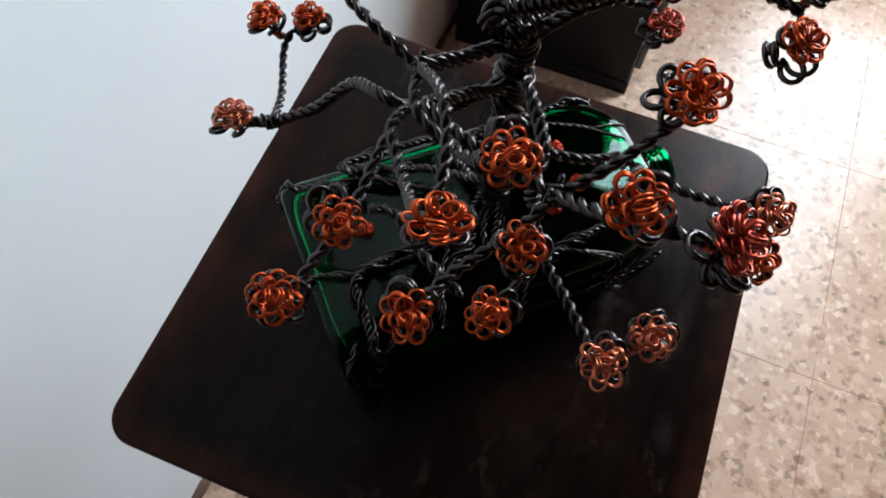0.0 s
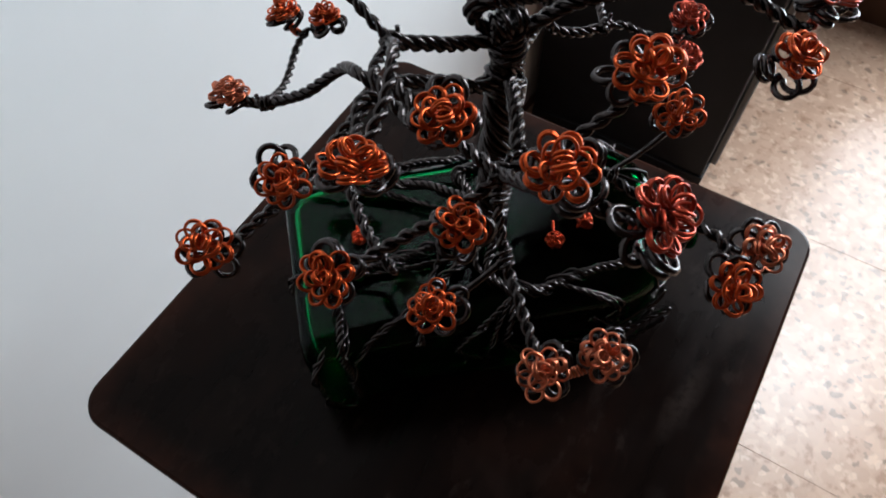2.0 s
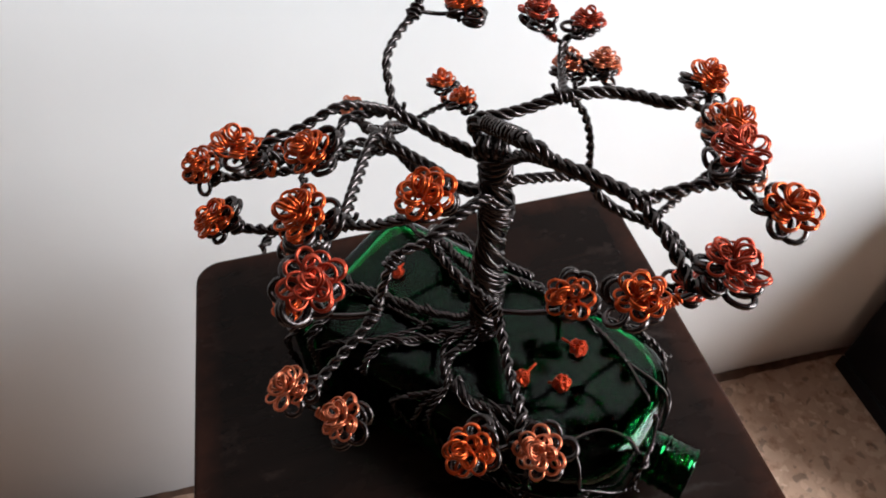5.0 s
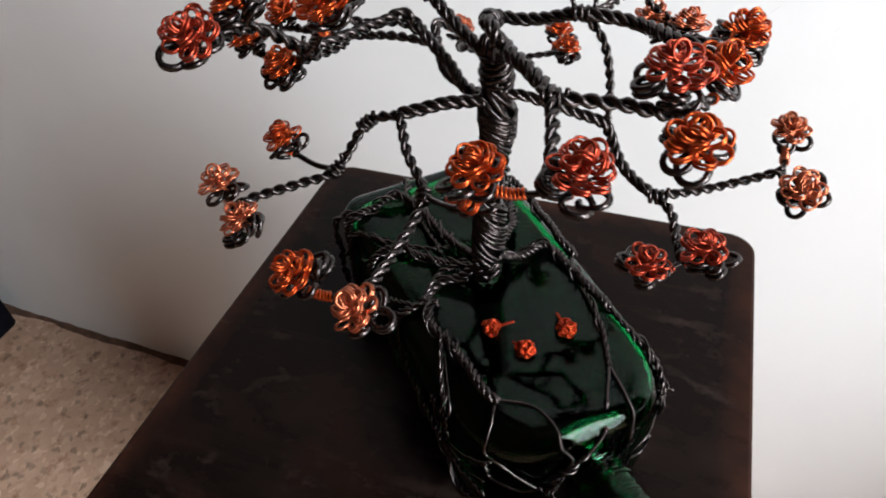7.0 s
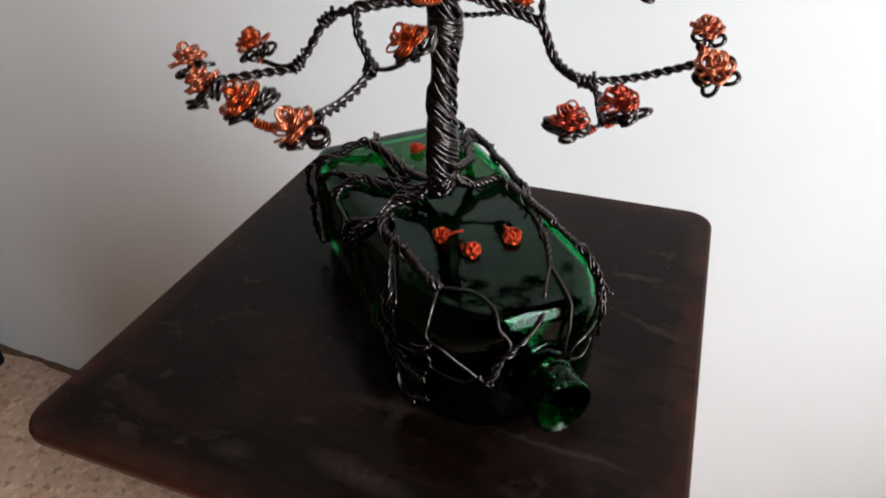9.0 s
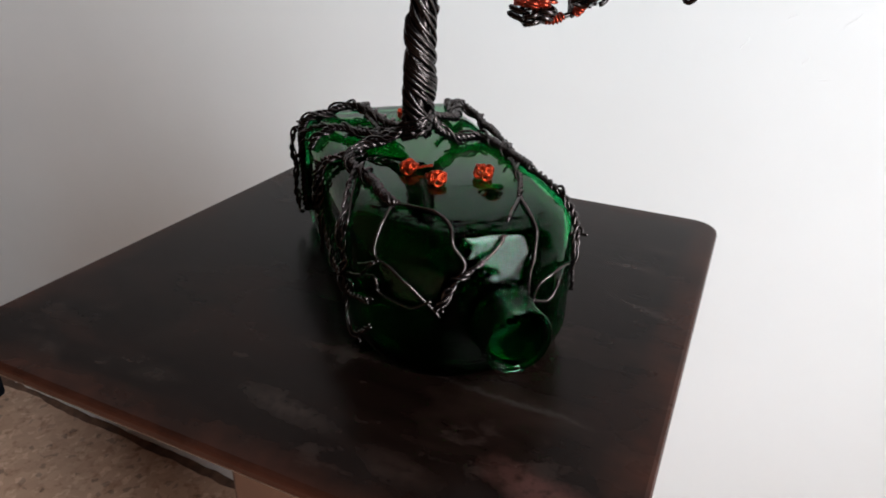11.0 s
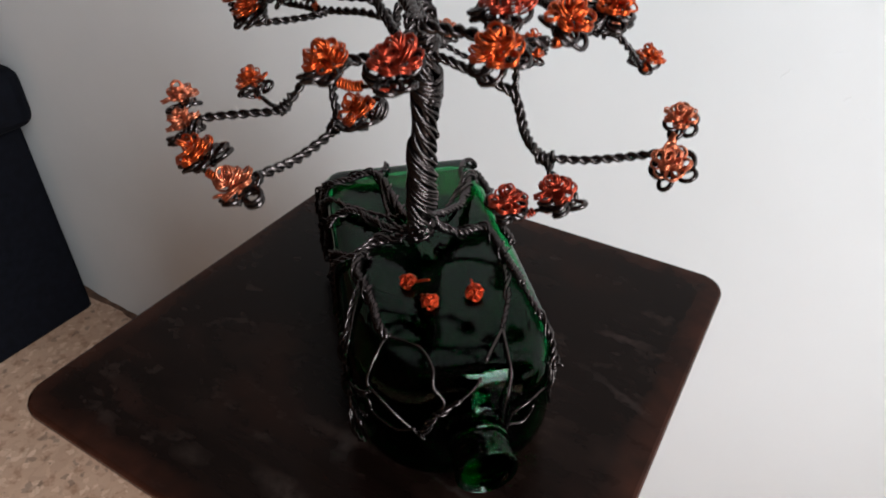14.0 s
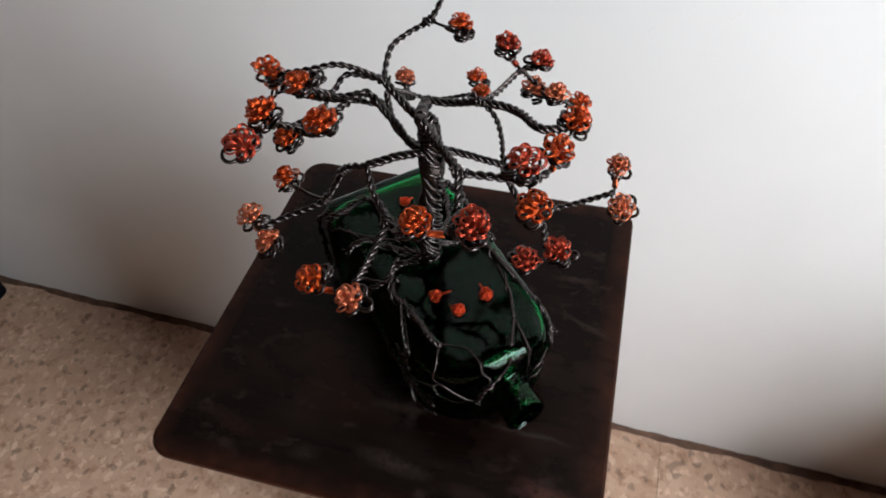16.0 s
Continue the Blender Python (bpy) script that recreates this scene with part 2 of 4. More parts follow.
def marble():
    m, n, l, b = material("white_marble")
    nt = noise_tex(n, l, 5, 8, 0.65)
    r = ramp(n, ((0.40, (0.60, 0.59, 0.58)), (0.485, (0.43, 0.42, 0.415)), (0.53, (0.58, 0.57, 0.56)), (0.8, (0.63, 0.62, 0.61))))
    l.new(nt.outputs["Fac"], r.inputs["Fac"])
    l.new(r.outputs["Color"], b.inputs["Base Color"])
    b.inputs["Roughness"].default_value = 0.2
    return m


# unseen walls and ceiling, coloured dark to cut and warm the bounced light
BOUNCE_BROWN = simple("bounce_cutting_brown", (0.100, 0.044, 0.023), 0.8, 0.0, 0.1, 3)
UNSEEN_CEILING = simple("unseen_ceiling_dark", (0.045, 0.024, 0.015), 0.7, 0.0, 0.2, 6)
PLASTER, TERRAZZO, WOOD, GLASS, MARBLE = plaster(), terrazzo(), stained_wood(), green_glass(), marble()
STEEL = simple("dark_annealed_wire", (0.060, 0.050, 0.048), 0.26, 1.0, 0.4, 420, 0.0003)
COPPER = simple("orange_copper_wire", (0.50, 0.078, 0.018), 0.29, 0.95, 0.2, 200)
ROSE = simple("rose_copper_wire", (0.38, 0.052, 0.026), 0.30, 0.95, 0.2, 200)
# paler copper for blossoms that catch light; the light is in the colour
LIT_COPPER = simple("lit_copper_wire", (0.55, 0.160, 0.080), 0.30, 0.95, 0.2, 200)
RED_COPPER = simple("red_copper_wire", (0.42, 0.042, 0.012), 0.30, 0.92, 0.2, 200)
BLACK = simple("black_lacquer", (0.004, 0.004, 0.005), 0.4, 0.0, 0.4, 20, 0.0, 0.15)
NAVY = simple("black_upholstery", (0.003, 0.0035, 0.006), 0.8, 0.0, 0.4, 80, 0.001, 0.1)
SKIRT = simple("brown_foot_bead", (0.125, 0.066, 0.042), 0.85, 0.0, 0.5, 45, 0.001)
COLUMN_WOOD = simple("brown_wood", (0.12, 0.052, 0.03), 0.5, 0.0, 0.3, 18)
SMOKED = simple("smoked_grey_glass", (0.10, 0.11, 0.12), 0.15, 0.0, 0.1, 5)
WHITE_PAINT = simple("white_paint", (0.8, 0.8, 0.79), 0.4, 0.0, 0.03, 20)
GROUT = simple("grey_grout", (0.34, 0.26, 0.19), 0.9, 0.0, 0.2, 60)


# ---- mesh helpers ----
def mesh_object(name, verts, faces, mat, parent=None, label="", smooth=False):
    me = bpy.data.meshes.new(name)
    me.from_pydata([tuple(v) for v in verts], [], faces)
    me.materials.append(mat)
    if smooth:
        me.polygons.foreach_set("use_smooth", [True] * len(me.polygons))
    me.update()
    ob = new(name, me)
    if parent:
        ob.parent = parent
    if label:
        ob["label"] = label
    return ob


def part(name, bm, mat, parent=None, label="", smooth=False):
    me = bpy.data.meshes.new(name)
    bm.normal_update()
    bm.to_mesh(me)
    bm.free()
    me.materials.append(mat)
    if smooth:
        me.polygons.foreach_set("use_smooth", [True] * len(me.polygons))
    ob = new(name, me)
    if parent:
        ob.parent = parent
    if label:
        ob["label"] = label
    return ob


def box_bm(x0, x1, y0, y1, z0, z1, bevel=0.0, segments=2):
    bm = bmesh.new()
    bmesh.ops.create_cube(bm, size=1)
    for v in bm.verts:
        v.co = ((x0 + x1) / 2 + v.co.x * (x1 - x0), (y0 + y1) / 2 + v.co.y * (y1 - y0), (z0 + z1) / 2 + v.co.z * (z1 - z0))
    if bevel:
        bmesh.ops.bevel(bm, geom=list(bm.edges), offset=bevel, segments=segments, profile=0.5, affect="EDGES")
    return bm


def empty(name, label, category, group="", at=(0, 0, 0)):
    ob = new(name)
    ob.location = at
    return tagged(ob, label, category, group)


def smooth_path(points, step=0.0012):
    """Catmull-Rom through the points, sampled at about even steps."""
    p = [Vector(q) for q in points]
    p = [p[0] * 2 - p[1]] + p + [p[-1] * 2 - p[-2]]
    out = []
    for a, b, c, d in zip(p, p[1:], p[2:], p[3:]):
        k = max(2, int((c - b).length / step))
        for i in range(k):
            t = i / k
            out.append(0.5 * (2 * b + (c - a) * t + (2 * a - 5 * b + 4 * c - d) * t * t + (3 * b - 3 * c + d - a) * t ** 3))
    out.append(p[-2].copy())
    return out


def frames_along(path):
    """Tangent and two normals carried along a path."""
    tang = [(path[min(i + 1, len(path) - 1)] - path[max(i - 1, 0)]).normalized() for i in range(len(path))]
    side = tang[0].orthogonal().normalized()
    out = []
    for t in tang:
        side = (side - t * side.dot(t)).normalized()
        out.append((t, side, t.cross(side)))
    return out


class Wires:
    """Gathers round wires into one mesh."""

    def __init__(self):
        self.v, self.f = [], []

    def tube(self, path, radius, sides=6, closed=False):
        fr = frames_along(path)
        base, n = len(self.v), len(path)
        for p, (_, a, b) in zip(path, fr):
            for k in range(sides):
                w = 2 * math.pi * k / sides
                self.v.append(p + a * (radius * math.cos(w)) + b * (radius * math.sin(w)))
        for i in range(n - 1):
            for k in range(sides):
                k2 = (k + 1) % sides
                self.f.append((base + i * sides + k, base + i * sides + k2, base + (i + 1) * sides + k2, base + (i + 1) * sides + k))
        self.f.append(tuple(base + k for k in reversed(range(sides))))
        self.f.append(tuple(base + (n - 1) * sides + k for k in range(sides)))

    def twist(self, points, strands, radius, pitch, phase=0.0, taper=1.0, step=0.0011):
        """Strands laid round each other along a path."""
        path = smooth_path(points, step)
        fr = frames_along(path)
        lay = {1: 0.0, 2: 1.0, 3: 1.15, 4: 1.41, 5: 1.7, 6: 2.0}[strands] * radius
        for s in range(strands):
            run, line = 0.0, []
            for i, (p, (_, a, b)) in enumerate(zip(path, fr)):
                if i:
                    run += (path[i] - path[i - 1]).length
                k = 1 + (taper - 1) * i / len(path)
                w = phase + 2 * math.pi * (s / strands + run / pitch)
                wob = 1 + 0.08 * math.sin(run * 900 + s * 2)
                line.append(p + (a * math.cos(w) + b * math.sin(w)) * lay * k * wob)
            self.tube(line, radius * (1 + taper) / 2 if taper != 1 else radius, 6)

    def coil(self, points, inner, radius, pitch):
        """One wire wound close round a path."""
        path = smooth_path(points, pitch / 10)
        fr = frames_along(path)
        run, line = 0.0, []
        for i, (p, (_, a, b)) in enumerate(zip(path, fr)):
            if i:
                run += (path[i] - path[i - 1]).length
            w = 2 * math.pi * run / pitch
            line.append(p + (a * math.cos(w) + b * math.sin(w)) * (inner + radius))
        self.tube(line, radius, 5)

    def object(self, name, mat, parent=None, label=""):
        return mesh_object(name, self.v, self.f, mat, parent, label, smooth=True)


# ---- room ----
def room():
    t = 0.12
    wall = part("wall_north", box_bm(ROOM_X0 - t, ROOM_X1 + t, WALL_Y, WALL_Y + t, FLOOR, ROOM_H), PLASTER)
    wall.matrix_basis = WALL_TURN
    tagged(wall, "smooth white painted plaster wall behind the table", "wall", kind="structure")
    part_w = part("wall_west", box_bm(ROOM_X0 - t, ROOM_X0, ROOM_Y0, WALL_Y + 0.05, FLOOR, ROOM_H), BOUNCE_BROWN)
    tagged(part_w, "plain unseen wall, brown to dim and warm the bounced light", "wall", kind="structure")
    part_s = part("wall_south", box_bm(ROOM_X0 - t, ROOM_X1 + t, ROOM_Y0 - t, ROOM_Y0, FLOOR, ROOM_H), BOUNCE_BROWN)
    tagged(part_s, "plain unseen wall, brown to dim and warm the bounced light", "wall", kind="structure")
    east = empty("wall_east", "unseen wall with a window opening, brown to cut the bounced light", "wall")
    east["kind"] = "structure"
    x0, x1 = ROOM_X1, ROOM_X1 + t
    for a, b, c, d in ((ROOM_Y0, WIN_Y0, FLOOR, ROOM_H), (WIN_Y0, WIN_Y1, FLOOR, WIN_Z0), (WIN_Y0, WIN_Y1, WIN_Z1, ROOM_H), (WIN_Y1, WALL_Y, FLOOR, ROOM_H)):
        part("wall_panel", box_bm(x0, x1, a, b, c, d), BOUNCE_BROWN, east)
    win = empty("window_1", "tall white window frame with a transom, lower part added for floor light", "window")
    win["kind"] = "structure"
    for a, b, c, d in ((WIN_Y0, WIN_Y0 + 0.03, WIN_Z0, WIN_Z1), (WIN_Y1 - 0.03, WIN_Y1, WIN_Z0, WIN_Z1),
                       (WIN_Y0 + 0.03, WIN_Y1 - 0.03, WIN_Z0, WIN_Z0 + 0.03), (WIN_Y0 + 0.03, WIN_Y1 - 0.03, TRANSOM - 0.03, TRANSOM + 0.03), (WIN_Y0 + 0.03, WIN_Y1 - 0.03, WIN_Z1 - 0.03, WIN_Z1)):
        part("frame", box_bm(x0 - 0.02, x0 + 0.01, a, b, c, d, 0.004), WHITE_PAINT, win)
    ceil = part("ceiling", box_bm(ROOM_X0 - t, ROOM_X1 + t, ROOM_Y0 - t, WALL_Y + t, ROOM_H, ROOM_H + 0.1), UNSEEN_CEILING)
    tagged(ceil, "plain unseen ceiling, dark to dim its reflection in the table", "ceiling", kind="structure")
    # an uneven brown bead in the corner of floor and wall
    bm, last = bmesh.new(), None
    for i in range(371):
        x = ROOM_X0 + (ROOM_X1 - ROOM_X0) * i / 370
        h = 0.0070 + 0.004 * noise.noise((x * 11, 0.3, 0.0)) + 0.004 * noise.noise((x * 43, 1.7, 0.0))
        d = 0.010 + 0.006 * noise.noise((x * 9, 5.0, 0.0)) + 0.004 * noise.noise((x * 37, 2.4, 0.0))
        row = [bm.verts.new(p) for p in ((x, WALL_Y - d, FLOOR + 0.0004), (x, WALL_Y - d * 0.6, FLOOR + h * 0.45), (x, WALL_Y - 0.0006, FLOOR + h), (x, WALL_Y + 0.002, FLOOR + h))]
        for k in range(3 if last else 0):
            bm.faces.new((last[k], row[k], row[k + 1], last[k + 1]))
        last = row
    skirt = part("baseboard", bm, SKIRT, None, "", True)
    skirt.matrix_basis = WALL_TURN
    tagged(skirt, "uneven brown bead along the foot of the wall", "baseboard", kind="structure")


room()


def paint_flakes():
    """Small raised chips and runs in the wall paint."""
    rng = random.Random(8)
    wall = bpy.data.objects["wall_north"]
    for x, z, length, lean in FLAKES:
        bm = bmesh.new()
        n, rows = 7, []
        for i in range(n):
            k = i / (n - 1) - 0.5
            width = 0.0009 * math.sqrt(max(0.02, 1 - 4 * k * k)) * rng.uniform(0.6, 1.3)
            px, pz = x + math.cos(lean) * length * k + 0.0015 * math.sin(k * 5), z + math.sin(lean) * length * k
            rows.append([bm.verts.new((px + math.sin(lean) * d, WALL_Y + 0.0004 - h, pz - math.cos(lean) * d)) for d, h in ((-width, 0.00035), (0, 0.0007), (width, 0.00035))])
        for a, b in zip(rows, rows[1:]):
            for i in (0, 1):
                bm.faces.new((a[i], b[i], b[i + 1], a[i + 1]))
        part("paint_chip", bm, PLASTER, wall)


FLAKES = ((0.206, 0.712, 0.014, 1.0), (0.139, 0.691, 0.010, 1.3), (0.197, 0.670, 0.005, 0.2), (0.168, 0.713, 0.007, 0.9), (0.183, 0.682, 0.006, 1.4))
paint_flakes()


# ---- pedestal table ----
HALF = 0.15


def rounded_slab(half_x, half_y, z0, z1, corner, edge):
    """A slab with rounded corners and softened edges, about the origin."""
    bm = bmesh.new()
    outline = []
    for cx, cy, a0 in ((half_x - corner, half_y - corner, 0), (corner - half_x, half_y - corner, 90), (corner - half_x, corner - half_y, 180), (half_x - corner, corner - half_y, 270)):
        for i in range(9):
            w = radians(a0 + i * 11.25)
            outline.append((cx + corner * math.cos(w), cy + corner * math.sin(w), math.cos(w), math.sin(w)))
    rings = []
    for z, inset in ((z0, edge), (z0 + edge * 0.3, edge * 0.3), (z0 + edge, 0), (z1 - edge, 0), (z1 - edge * 0.3, edge * 0.3), (z1, edge)):
        rings.append([bm.verts.new((x - nx * inset, y - ny * inset, z)) for x, y, nx, ny in outline])
    n = len(outline)
    for a, b in zip(rings, rings[1:]):
        for i in range(n):
            bm.faces.new((a[i], a[(i + 1) % n], b[(i + 1) % n], b[i]))
    bm.faces.new(rings[-1])
    bm.faces.new(list(reversed(rings[0])))
    return bm


def pedestal_table():
    t = empty("pedestal_table", "square dark-stained wooden pedestal table with rounded worn corners", "table")
    top = part("tabletop", rounded_slab(HALF + 0.002, HALF + 0.001, TOP - 0.007, TOP, 0.017, 0.0022), WOOD, t)
    top.matrix_basis = pose(0.0008, 0.001, 0, 0, 0, 0.5)
    part("column", box_bm(-0.07, 0.07, -0.07, 0.07, FLOOR + 0.03, TOP - 0.007, 0.004), COLUMN_WOOD, t, "brown wooden column")
    part("foot_plate", box_bm(-0.11, 0.11, -0.11, 0.11, FLOOR, FLOOR + 0.03, 0.006), COLUMN_WOOD, t)


pedestal_table()


# ---- green bottle, lying on its side ----
BASE = Vector((-0.0455, 0.0667, 0))
AXIS = Vector((0.69, -0.7236, 0)).normalized()
SIDE = Vector((-AXIS.y, AXIS.x, 0))
BODY_H = 0.0345           # half thickness
SHOULDER, NECK_END = 0.140, 0.2032


def on_bottle(s, l, z):
    k = min(1.0, max(0.0, (s - SHOULDER) / 0.045))
    l, z = l + 0.0026 * k, z - 0.0040 * k      # the neck sits a little off the middle
    p = BASE + AXIS * s + SIDE * l
    return Vector((p.x, p.y, TOP + z))


def bottle_section(s, w, h, r, n=8):
    """A rounded rectangle across the bottle."""
    pts = []
    r = min(r, w, h)
    for cy, cz, a0 in ((w - r, h - r, 0), (r - w, h - r, 90), (r - w, r - h, 180), (w - r, r - h, 270)):
        for i in range(n):
            a = radians(a0 + 90 * i / (n - 1))
            pts.append(on_bottle(s, cy + r * math.cos(a), BODY_H + cz + r * math.sin(a)))
    return pts


def bottle():
    b = empty("bottle", "dark green flat glass bottle lying on its side, open mouth", "bottle", at=on_bottle(0.09, 0, 0))
    NR = 0.0131
    W, H = 0.0488, 0.0345
    prof = [(-0.0030, 0.036, 0.022, 0.008), (-0.0048, 0.0425, 0.0285, 0.009), (-0.0046, 0.0455, 0.0312, 0.0095), (-0.0035, 0.0472, 0.0330, 0.010), (-0.0015, 0.0482, 0.0340, 0.0105),
            (0.002, 0.0487, 0.0344, 0.011), (0.006, W, H, 0.0115), (0.05, W, H, 0.0125), (0.10, W, H, 0.014), (SHOULDER - 0.01, W, H, 0.0155), (SHOULDER, W, H, 0.016)]
    for i in range(1, 27):
        u = math.sin(radians(87.5 * i / 26))
        prof.append((SHOULDER + 0.0405 * u, NR + (W - NR) * (1 - u ** 2.15) ** (1 / 2.15), NR + (H - NR) * (1 - u ** 7.0) ** (1 / 7.0), 0.016))
    prof = [row for row in prof if row[0] < SHOULDER + 0.03 or row[1] > NR + 0.0032]
    for i in range(0, 6):
        a = radians(90 * i / 5)
        r = NR + 0.0030 * (1 - math.sin(a))
        prof.append((SHOULDER + 0.0406 + 0.0030 * (1 - math.cos(a)), r, r, r))
    prof += [(s, NR, NR, NR) for s in (SHOULDER + 0.049, NECK_END - 0.001)] + [(NECK_END, NR - 0.0008, NR - 0.0008, NR - 0.0008)]
    inner = [(s, r, r, r) for s, r in ((NECK_END, 0.0117), (NECK_END - 0.0015, 0.0110), (SHOULDER + 0.046, 0.0105), (SHOULDER + 0.040, 0.0112))]
    for i in range(17, 0, -1):
        u = math.sin(radians(90 * i / 18))
        inner.append((SHOULDER + 0.037 * u, 0.0114 + (0.0452 - 0.0114) * (1 - u ** 2.15) ** (1 / 2.15), 0.0114 + (0.0312 - 0.0114) * (1 - u ** 6.0) ** (1 / 6.0), 0.014))
    inner += [(SHOULDER, 0.0452, 0.0312, 0.0135), (0.05, 0.0454, 0.0312, 0.010), (0.020, 0.0452, 0.0311, 0.010), (0.009, 0.0448, 0.0307, 0.010), (0.004, 0.0440, 0.0299, 0.011), (0.0008, 0.0424, 0.0283, 0.012), (-0.0008, 0.0395, 0.0256, 0.013), (-0.0017, 0.0345, 0.0210, 0.012), (-0.0020, 0.027, 0.0145, 0.010), (-0.0021, 0.017, 0.008, 0.008)]
    bm = bmesh.new()
    rings = [[bm.verts.new(p - b.location) for p in bottle_section(*row)] for row in prof + inner]
    for a, c in zip(rings, rings[1:]):
        for i in range(len(a)):
            bm.faces.new((a[i], a[(i + 1) % len(a)], c[(i + 1) % len(a)], c[i]))
    bm.faces.new(list(reversed(rings[0])))
    bm.faces.new(rings[-1])
    bmesh.ops.remove_doubles(bm, verts=list(bm.verts), dist=1e-6)
    bmesh.ops.recalc_face_normals(bm, faces=list(bm.faces))
    surface = BVHTree.FromBMesh(bm)
    part("glass_body", bm, GLASS, b, "", True)
    for name, s, r, half in (("neck_ring", 0.1890, 0.0010, 0.0014), ("screw_thread", 0.1936, 0.0004, 0.0010), ("screw_thread", 0.1970, 0.0004, 0.0010), ("screw_thread", 0.1999, 0.0003, 0.0008), ("lip", 0.2026, 0.0009, 0.0013)):
        bm = bmesh.new()
        n, rings = 40, []
        for i in range(n):
            w = 2 * math.pi * i / n
            rings.append([bm.verts.new(on_bottle(s + ds, (NR + dr) * math.cos(w), BODY_H + (NR + dr) * math.sin(w)) - b.location)
                          for ds, dr in ((-half, 0.00005), (-half * 0.6, r * 0.8), (0, r), (half * 0.6, r * 0.8), (half, 0.00005))])
        for i in range(n):
            a, c = rings[i], rings[(i + 1) % n]
            for k in range(5):
                bm.faces.new((a[k], a[(k + 1) % 5], c[(k + 1) % 5], c[k]))
        bmesh.ops.recalc_face_normals(bm, faces=list(bm.faces))
        part(name, bm, GLASS, b, "", True)
    return surface, b.location.copy()


GLASS_SURFACE, GLASS_AT = bottle()


def off_glass(p, gap):
    """A point moved out, where need be, to lie on the bottle's skin."""
    near, normal, _, away = GLASS_SURFACE.find_nearest(p - GLASS_AT)
    if away < 0.012 and (p - GLASS_AT - near).dot(normal) < gap:
        return GLASS_AT + near + normal * gap
    return p


# ---- wire tree ----
tree = empty("wire_tree", "bonsai tree of twisted dark wire with orange copper wire blossoms", "wire sculpture", at=(0.015, 0.003, 0.672))


def hang(ob, parent):
    """Keep world coordinates under a moved parent."""
    ob.parent = parent
    ob.matrix_parent_inverse = parent.matrix_basis.inverted()


bpy.context.view_layer.update()


def branch(points, strands=2, radius=0.0011, pitch=0.010, name="branch", phase=None):
    w = Wires()
    w.twist(points, strands, radius, pitch, random.uniform(0, 6) if phase is None else phase)
    ob = w.object(name, STEEL)
    hang(ob, tree)
    return ob


def trunk_wrap(w, axis, z0, z1, radius, wire, pitch, tilt, rng):
    """Wire wound round the trunk, each turn a little off the last."""
    line, z, ang = [], z0, rng.uniform(0, 6.28)
    lean, grow = rng.uniform(0, 6.28), 0.0
    while z < z1:
        p = axis(z)
        if rng.random() < 0.03:
            lean, grow = lean + rng.uniform(-0.5, 0.5), rng.uniform(-0.0003, 0.0005)
        r = radius + grow * math.sin(ang * 0.5)
        line.append(p + Vector((math.cos(ang) * r, math.sin(ang) * r, tilt * r * math.cos(ang - lean))))
        ang += 0.42
        z += pitch * 0.42 / (2 * math.pi) * (1 + 0.3 * math.sin(ang * 0.31))
    w.tube(line, wire, 6)


